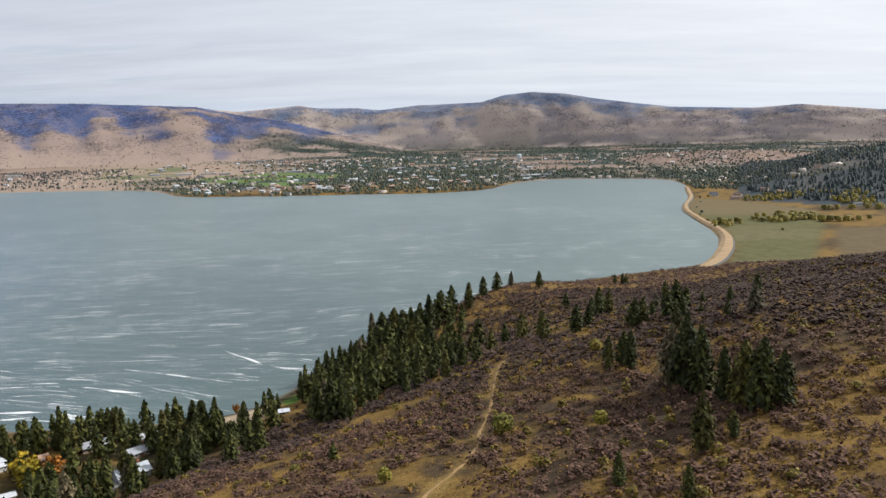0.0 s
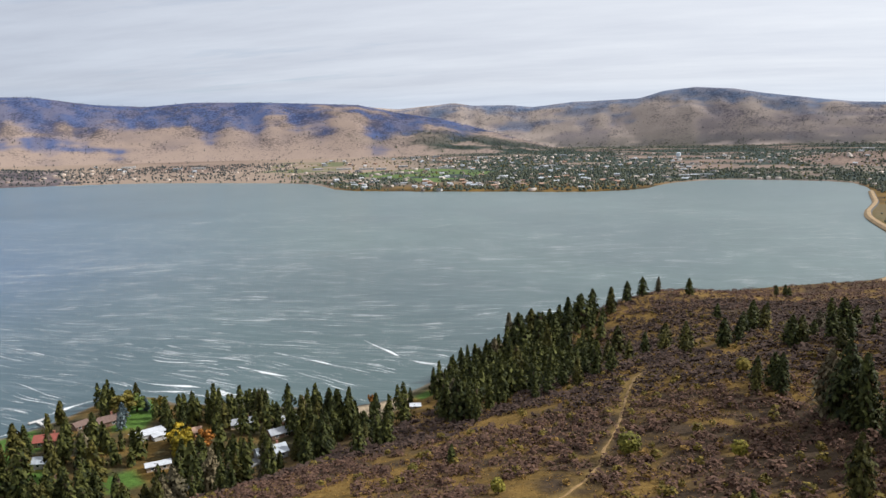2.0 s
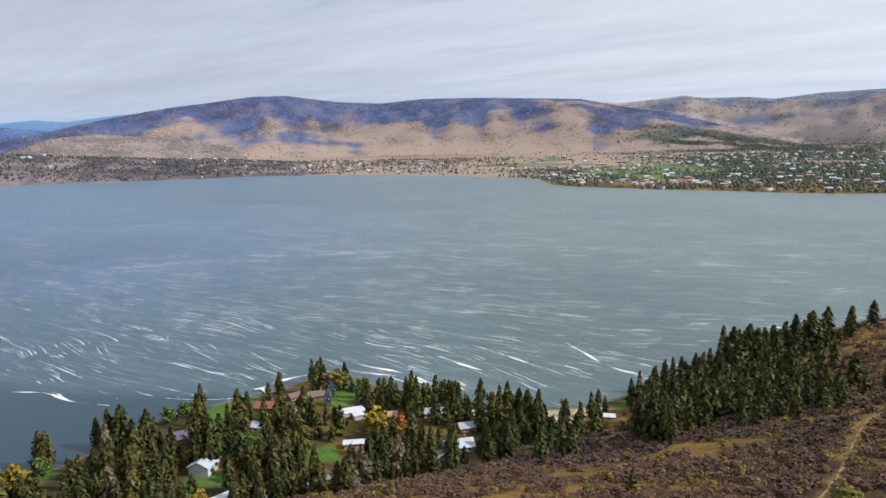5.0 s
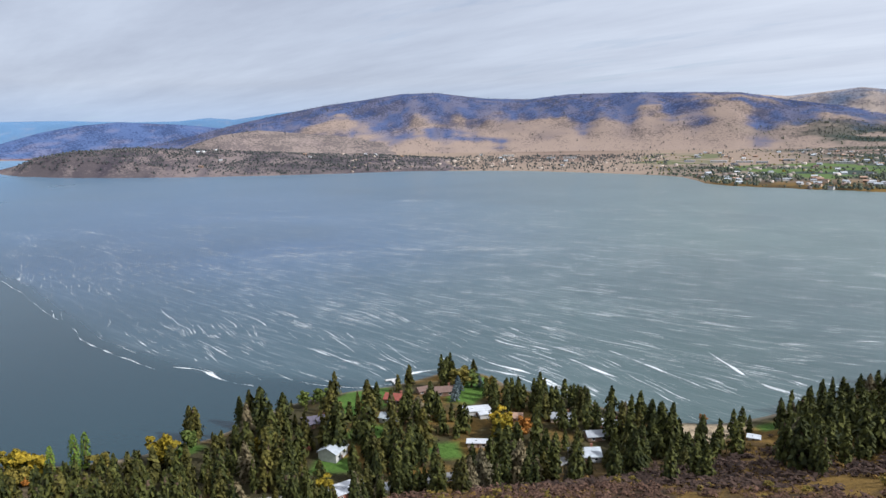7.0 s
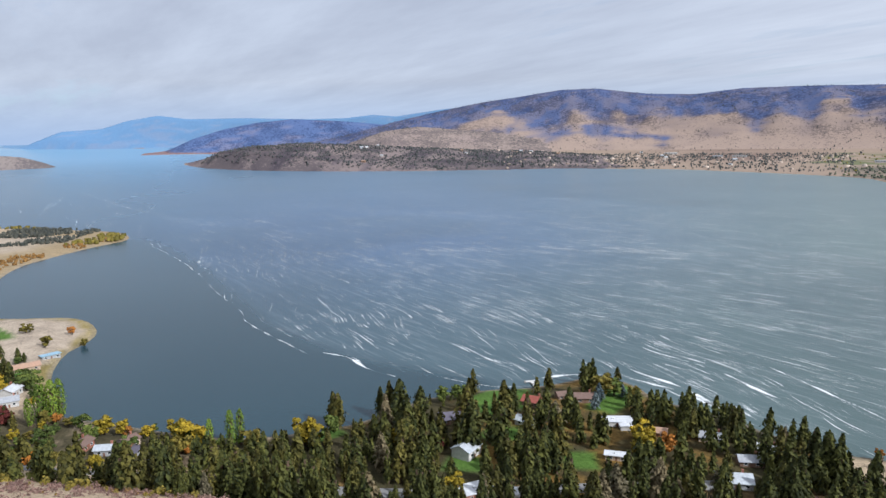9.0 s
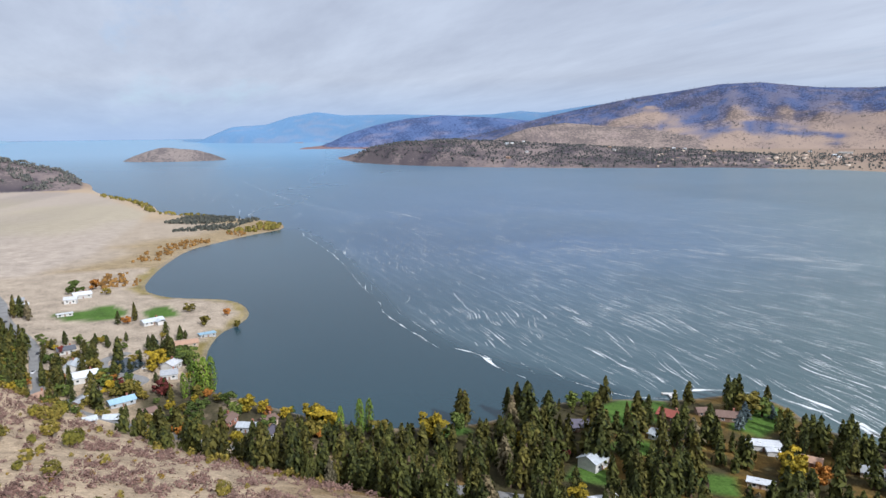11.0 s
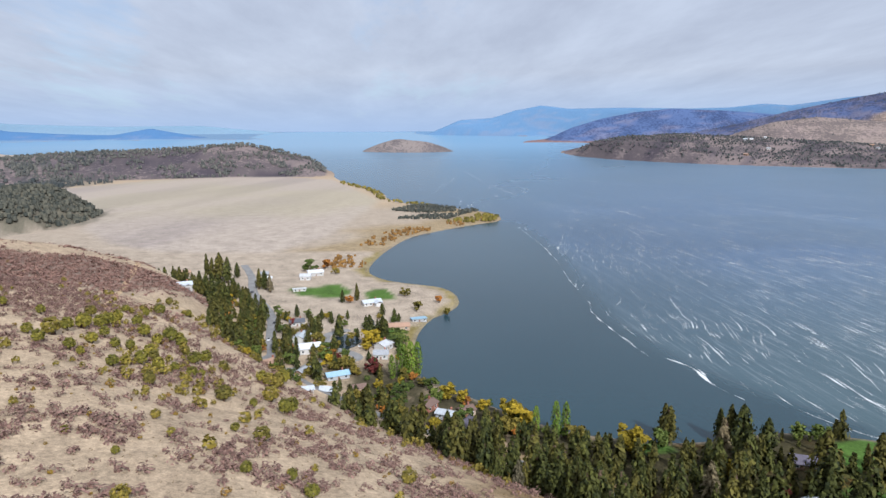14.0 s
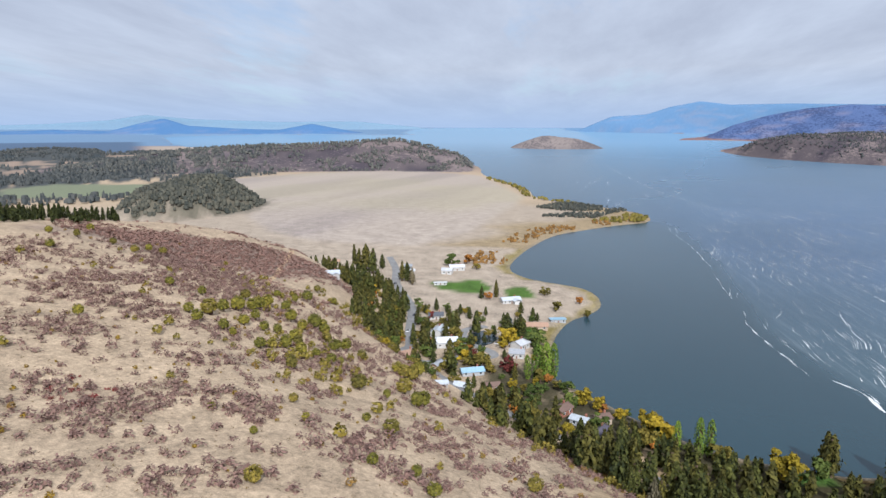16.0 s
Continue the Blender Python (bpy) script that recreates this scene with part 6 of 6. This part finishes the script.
scatter("cape_roofs", [gable(1.5, 0.9, 0.5), gable(2.0, 1.0, 0.5)], far_spots(settle, 320, (24, 50), (2900, 4200), lambda x, y, d: 0.45 * (height(x, y) > 4), 7, 11), leaves("cape_walls", (0.16, 0.13, 0.115), (0.46, 0.42, 0.38), 0.7),
        "scattered small houses on the low peninsula", "houses")

# -- water tower
tower = new("water_tower")
rim = 18


def drum(radius0, z0, radius1, z1, cap=True):
    verts = [(radius0 * math.cos(6.2832 * i / rim), radius0 * math.sin(6.2832 * i / rim), z0) for i in range(rim)]
    verts += [(radius1 * math.cos(6.2832 * i / rim), radius1 * math.sin(6.2832 * i / rim), z1) for i in range(rim)]
    faces = [(i, (i + 1) % rim, (i + 1) % rim + rim, i + rim) for i in range(rim)]
    return verts, faces + ([tuple(range(rim, 2 * rim)), tuple(reversed(range(rim)))] if cap else [])


TANK = plain("tank_paint", (0.62, 0.70, 0.76), 0.5, vary=0.08)
part("tank", joined(drum(8, 22, 11, 26), drum(11, 26.01, 11, 40), drum(11, 40.01, 2, 44)), TANK, tower)
for i in range(6):
    c, s = math.cos(i * 1.0472) * 9, math.sin(i * 1.0472) * 9
    part("leg", box(c - 0.6, s - 0.6, -3, c + 0.6, s + 0.6, 24), TANK, tower)
part("riser", drum(1.2, -3, 1.2, 22), TANK, tower)
set_down(tower, True, -6.35, 3700, 0)
tagged(tower, "pale blue water tower rising over the town", "water tower")

# ---------------------------------------------------------------- foam on the lake
FOAM, fk, foam_shader = material("foam", 0.8, 0.0, 0.2)
foam_where = fk.add("ShaderNodeNewGeometry").outputs["Position"]
foam_edge = fk.add("ShaderNodeAttribute", attribute="body").outputs["Fac"]
foam_shader.inputs["Base Color"].default_value = (0.74, 0.76, 0.76, 1)
fleck = fk.spread(fk.noise(foam_where, 0.7, 5.0, 0.7), 0.25, 0.75)
fk.tree.links.new(fk.spread(fk.maths("SUBTRACT", fk.maths("MULTIPLY", foam_edge, 1.5), fleck), 0.0, 0.6, 0.0, 0.9), foam_shader.inputs["Alpha"])
BANDS = [([(-3256, 383), (-2325, 380), (-1726, 380), (-1494, 411), (-1264, 433), (-1145, 470), (-1040, 490)], 4.0), ([(-985, 500), (-912, 502), (-773, 478), (-641, 446)], 3.2),
         ([(-1165, 271), (-1039, 283), (-836, 274), (-720, 256), (-650, 250)], 2.6), ([(-625, 246), (-608, 246), (-557, 235), (-509, 238), (-447, 240)], 4.2),
         ([(-444, 251), (-421, 261), (-392, 258), (-363, 265)], 4.6), ([(-383, 290), (-347, 288), (-326, 297), (-306, 308), (-285, 353)], 3.4), ([(-238, 440), (-215, 433), (-192, 425)], 6.5),
         ([(-227, 474), (-184, 460), (-140, 441)], 4.6), ([(-170, 515), (-148, 496), (-116, 466), (-87, 465)], 4.6), ([(-285, 386), (-259, 384), (-236, 389), (-199, 384)], 8.0),
         ([(-305, 340), (-298, 362), (-281, 380)], 6.0), ([(-280, 398), (-263, 398), (-232, 394), (-190, 379)], 6.0), ([(-142, 473), (-115, 470), (-89, 463)], 4.4),
         ([(-119, 495), (-92, 482)], 4.0), ([(-330, 575), (-280, 572), (-175, 572), (-87, 555)], 3.0), ([(-318, 480), (-275, 483), (-243, 494)], 3.2), ([(-300, 420), (-262, 428), (-225, 415)], 4.0),
         ([(-270, 455), (-235, 462), (-200, 448)], 3.6), ([(-442, 262), (-404, 262)], 4.0), ([(-365, 330), (-340, 345), (-318, 340)], 3.0), ([(-340, 380), (-312, 398), (-290, 392)], 3.0)]


def flow(x, y):
    """Heading of the drift, in radians: down the lake, bending towards the near shore."""
    bend = -9 + 25 * step(360, 660, y) - 13 * step(-330, -170, x) * (1 - step(450, 590, y))
    return np.radians(bend + 10 * fbm(x, y, 120, 91) + 14 * fbm(x, y, 34, 92, 2))


def ribbons(batch, seed):
    """Strips of foam of uneven width with thinning ends and a fuller head. batch: lines (count, points, 2) and half widths (count)."""
    verts, faces, body, start = [], [], [], 0
    for p, w in batch:
        count, m = p.shape[:2]
        d = np.gradient(p, axis=1)
        side = np.stack([-d[..., 1], d[..., 0]], 2) / (np.hypot(d[..., 0], d[..., 1])[..., None] + 1e-9)
        u, w = np.linspace(0, 1, m)[None], w[:, None]
        jag = fbm(p[..., 0], p[..., 1], 14, seed, 4)
        p = p + side * (fbm(p[..., 0], p[..., 1], 30, seed + 3) * (w * 0.8 + 0.35))[..., None]
        head = np.where(w < 1.4, 0.45 + 1.1 * u ** 2.2, 1.0)
        half = w * head * np.clip(0.75 + 0.6 * jag, 0.25, 1.6) * np.minimum(1, 5 * np.minimum(u + 0.02, 1.02 - u))
        faint = np.where(w < 1.4, 0.68 + 0.32 * ((np.arange(count)[:, None] * 7919) % 97) / 97, 1.0)
        skew = fbm(p[..., 0], p[..., 1], 9, seed + 5)
        rows, grade = [], []
        for a, strength in ((-1.25, 0.0), (-0.35, 1.0), (0.3, 1.0), (1.25, 0.0)):
            q = p + side * (half * (a + (0.3 * skew if abs(a) > 1 else 0)))[..., None]
            rows.append(drawn_in(np.concatenate([q, np.full((count, m, 1), 0.12)], 2))[0])
            grade.append(strength * np.clip(0.72 + 0.45 * jag, 0.35, 1) * faint)
        verts.append(np.stack(rows, 1).reshape(-1, 3))
        body.append(np.stack(grade, 1).ravel())
        quad = np.array([(c * m + j, c * m + j + 1, (c + 1) * m + j + 1, (c + 1) * m + j) for c in range(3) for j in range(m - 1)])
        faces.append((quad[None] + (np.arange(count) * 4 * m)[:, None, None] + start).reshape(-1, 4))
        start += count * 4 * m
    return np.concatenate(verts), np.concatenate(faces), np.concatenate(body)


def foam_sheet(name, batch, seed, label):
    v, f, b = ribbons(batch, seed)
    ob = new(name, mesh_of(name, v, f, FOAM))
    grade = ob.data.attributes.new("body", "FLOAT", "POINT")
    grade.data.foreach_set("value", b.astype(np.float32))
    return tagged(ob, label, "foam", kind="stuff")


foam_sheet("foam_bands", [(along(p, 3.0)[None], np.array([w * (0.38 if w > 5 else 0.31)])) for p, w in BANDS], 200, "broad white bands of lake foam")
drift = np.random.default_rng(77)
strands = []
# nearest and farthest reach, how many, lengths, half widths, steps
for near_edge, far_edge, count, length, width, steps in ((340, 640, 3000, (9, 34), (0.20, 0.46), 6), (340, 640, 640, (30, 95), (0.36, 0.95), 10), (600, 1000, 6000, (14, 60), (0.20, 0.46), 5),
                                                         (950, 1500, 5600, (30, 110), (0.22, 0.46), 5), (1450, 2300, 3200, (60, 220), (0.25, 0.5), 5)):
    a = np.radians(drift.uniform(-22, 92, count))
    d = np.sqrt(drift.uniform(near_edge ** 2, far_edge ** 2, count))
    x, y = EYE[0] - np.sin(a) * d, EYE[1] + np.cos(a) * d
    clumped = step(-0.55, 0.25, fbm(x, y, 60, 96) + 0.4 * fbm(x, y, 300, 97))
    keep = (inside(LAKE, x, y) > 8) & (drift.random(count) < ruffle(x, y) * (0.3 + 0.7 * clumped) * 1.15)
    x, y = x[keep], y[keep]
    size, w = drift.uniform(*length, len(x)), drift.uniform(*width, len(x)) * drift.choice((0.6, 0.8, 1.0, 1.6), len(x))
    line = [np.stack([x, y], 1)]
    for _ in range(steps):
        t = flow(*line[-1].T)
        line.append(line[-1] + np.stack([np.cos(t), np.sin(t)], 1) * size[:, None] / steps)
    line = np.stack(line, 1)
    out_of_place = (inside(LAKE, line[:, -1, 0], line[:, -1, 1]) < 3) | (inside(CALM, line[:, -1, 0], line[:, -1, 1]) > 4)
    strands.append((line[~out_of_place], w[~out_of_place]))
foam_sheet("foam_streaks", strands, 300, "thin wind-drawn streaks of lake foam")

# ---------------------------------------------------------------- small things
WOOD = plain("weathered_wood", (0.33, 0.29, 0.25), 0.85, vary=0.25, size=0.6)
dock = new("dock")
part("deck", joined(box(-1.0, 0, 0.75, 1.0, 14, 0.95), box(-4.5, 14.01, 0.75, 4.5, 16.5, 0.95)), plain("dock_boards", (0.62, 0.60, 0.57), 0.8), dock)
for px, py in ((-0.9, 3), (0.9, 3), (-0.9, 9), (0.9, 9), (-4.3, 16), (4.3, 16), (-4.3, 14.3), (4.3, 14.3)):
    part("post", box(px - 0.12, py - 0.12, -2.5, px + 0.12, py + 0.12, 1.6), WOOD, dock)
dock.matrix_world = pose(-290, 322, 0, 0, 0, 62)
tagged(dock, "white T-shaped boat dock on wooden posts", "dock")

TYRE, DARK = plain("tyre", (0.02, 0.02, 0.02), 0.9), plain("car_glass", (0.03, 0.035, 0.04), 0.15)


def wheel_shape(x, y, r, w):
    verts = [(x + s * w / 2, y + r * math.cos(0.6283 * i), r + r * math.sin(0.6283 * i)) for s in (-1, 1) for i in range(10)]
    return verts, [(i, (i + 1) % 10, (i + 1) % 10 + 10, i + 10) for i in range(10)] + [tuple(range(10, 20)), tuple(reversed(range(10)))]


def vehicle(name, x, y, turn, colour, words, long=4.5, tall=1.45, wide=1.8, boxy=False, z=None):
    root = new(name)
    paint_job = plain(name + "_paint", colour, 0.3, vary=0.04)
    a, b = long / 2, wide / 2
    top = tall if boxy else tall * 0.62
    side = [(-a, 0.35), (a, 0.35), (a, top * 0.8), (a - 0.2, top), (-a + 0.15, top), (-a, top * 0.85)]
    verts = [(sx * b, py, pz) for sx in (-1, 1) for py, pz in side]
    faces = [tuple(range(6)), tuple(range(11, 5, -1))] + [(i, i + 6, (i + 1) % 6 + 6, (i + 1) % 6) for i in range(6)]
    part("body", (verts, faces), paint_job, root)
    if boxy:
        part("windscreen", slab([(-b + 0.15, a + 0.02, tall * 0.85), (b - 0.15, a + 0.02, tall * 0.85), (b - 0.15, a + 0.05, tall * 0.84), (-b + 0.15, a + 0.05, tall * 0.84)], 0.6), DARK, root)
    else:
        cabin = [(-a * 0.7, top), (a * 0.45, top), (a * 0.15, tall), (-a * 0.5, tall)]
        v = [(sx * (b - 0.12), py, pz) for sx in (-1, 1) for py, pz in cabin]
        part("cabin", (v, [(0, 1, 2, 3), (7, 6, 5, 4)] + [(i, i + 4, (i + 1) % 4 + 4, (i + 1) % 4) for i in range(4)]), DARK, root)
    for sx in (-1, 1):
        for sy in (-0.62, 0.62):
            part("wheel", wheel_shape(sx * (b - 0.1), sy * a, 0.34, 0.24), TYRE, root)
    ground_z = float(height(np.array([x]), np.array([y]))[0])
    root.matrix_world = pose(x, y, ground_z + (0.42 if z is None else z), 0, 0, turn)
    return tagged(root, words, "van" if boxy else "car")


vehicle("car", -548, -30, 75, (0.03, 0.03, 0.04), "dark car driving along the asphalt road")
vehicle("car", -503, -28, 85, (0.75, 0.75, 0.76), "white car on the asphalt road")
vehicle("car", -658, -66, 70, (0.05, 0.05, 0.06), "dark car on the bend of the road")
vehicle("van", -196, 221, 60, (0.75, 0.76, 0.78), "white van parked beside the flat-roofed house", 7.0, 2.7, 2.3, True, 0.05)
vehicle("car", -484, 40, 20, (0.7, 0.7, 0.7), "white car parked by the bay lane", z=0.05)
vehicle("car", -436, 14, 130, (0.05, 0.06, 0.1), "dark blue car parked by the lane", z=0.05)

# -- pond between the houses
pond_v = [(-496 + 17 * math.cos(i * 0.2618) * (1 + 0.12 * math.sin(i * 1.7)), 28 + 11 * math.sin(i * 0.2618) * (1 + 0.1 * math.cos(i * 2.1)), 0.0) for i in range(24)]
pond_z = float(np.max(height(np.array([v[0] for v in pond_v]), np.array([v[1] for v in pond_v])))) + 0.15
POND, _, pond_shader = material("pond_water", 0.06, 0.0, 0.5)
pond_shader.inputs["Base Color"].default_value = (0.02, 0.03, 0.035, 1)
pond = new("pond", mesh_of("pond", [(x, y, pond_z) for x, y, _ in pond_v] + [(x * 1.0, y, pond_z - 1.5) for x, y, _ in pond_v],
                           [tuple(range(24))] + [(i, i + 24, (i + 1) % 24 + 24, (i + 1) % 24) for i in range(24)], POND))
tagged(pond, "small dark pond ringed by a lane", "pond", kind="structure")

# -- poles and fence posts
for x, y, tall in ((290, 420, 9), (-94, 360, 12), (-640, -60, 10), (-590, -48, 10)):
    pole = new("utility_pole")
    part("shaft", drum(0.22, -0.8, 0.15, tall), WOOD, pole)
    part("crossarm", box(-1.2, -0.08, tall - 1.0, 1.2, 0.08, tall - 0.8), WOOD, pole)
    pole.matrix_world = pose(x, y, float(height(np.array([x]), np.array([y]))[0]), 0, 0, 40)
    tagged(pole, "weathered wooden utility pole with one crossarm", "pole", "poles")
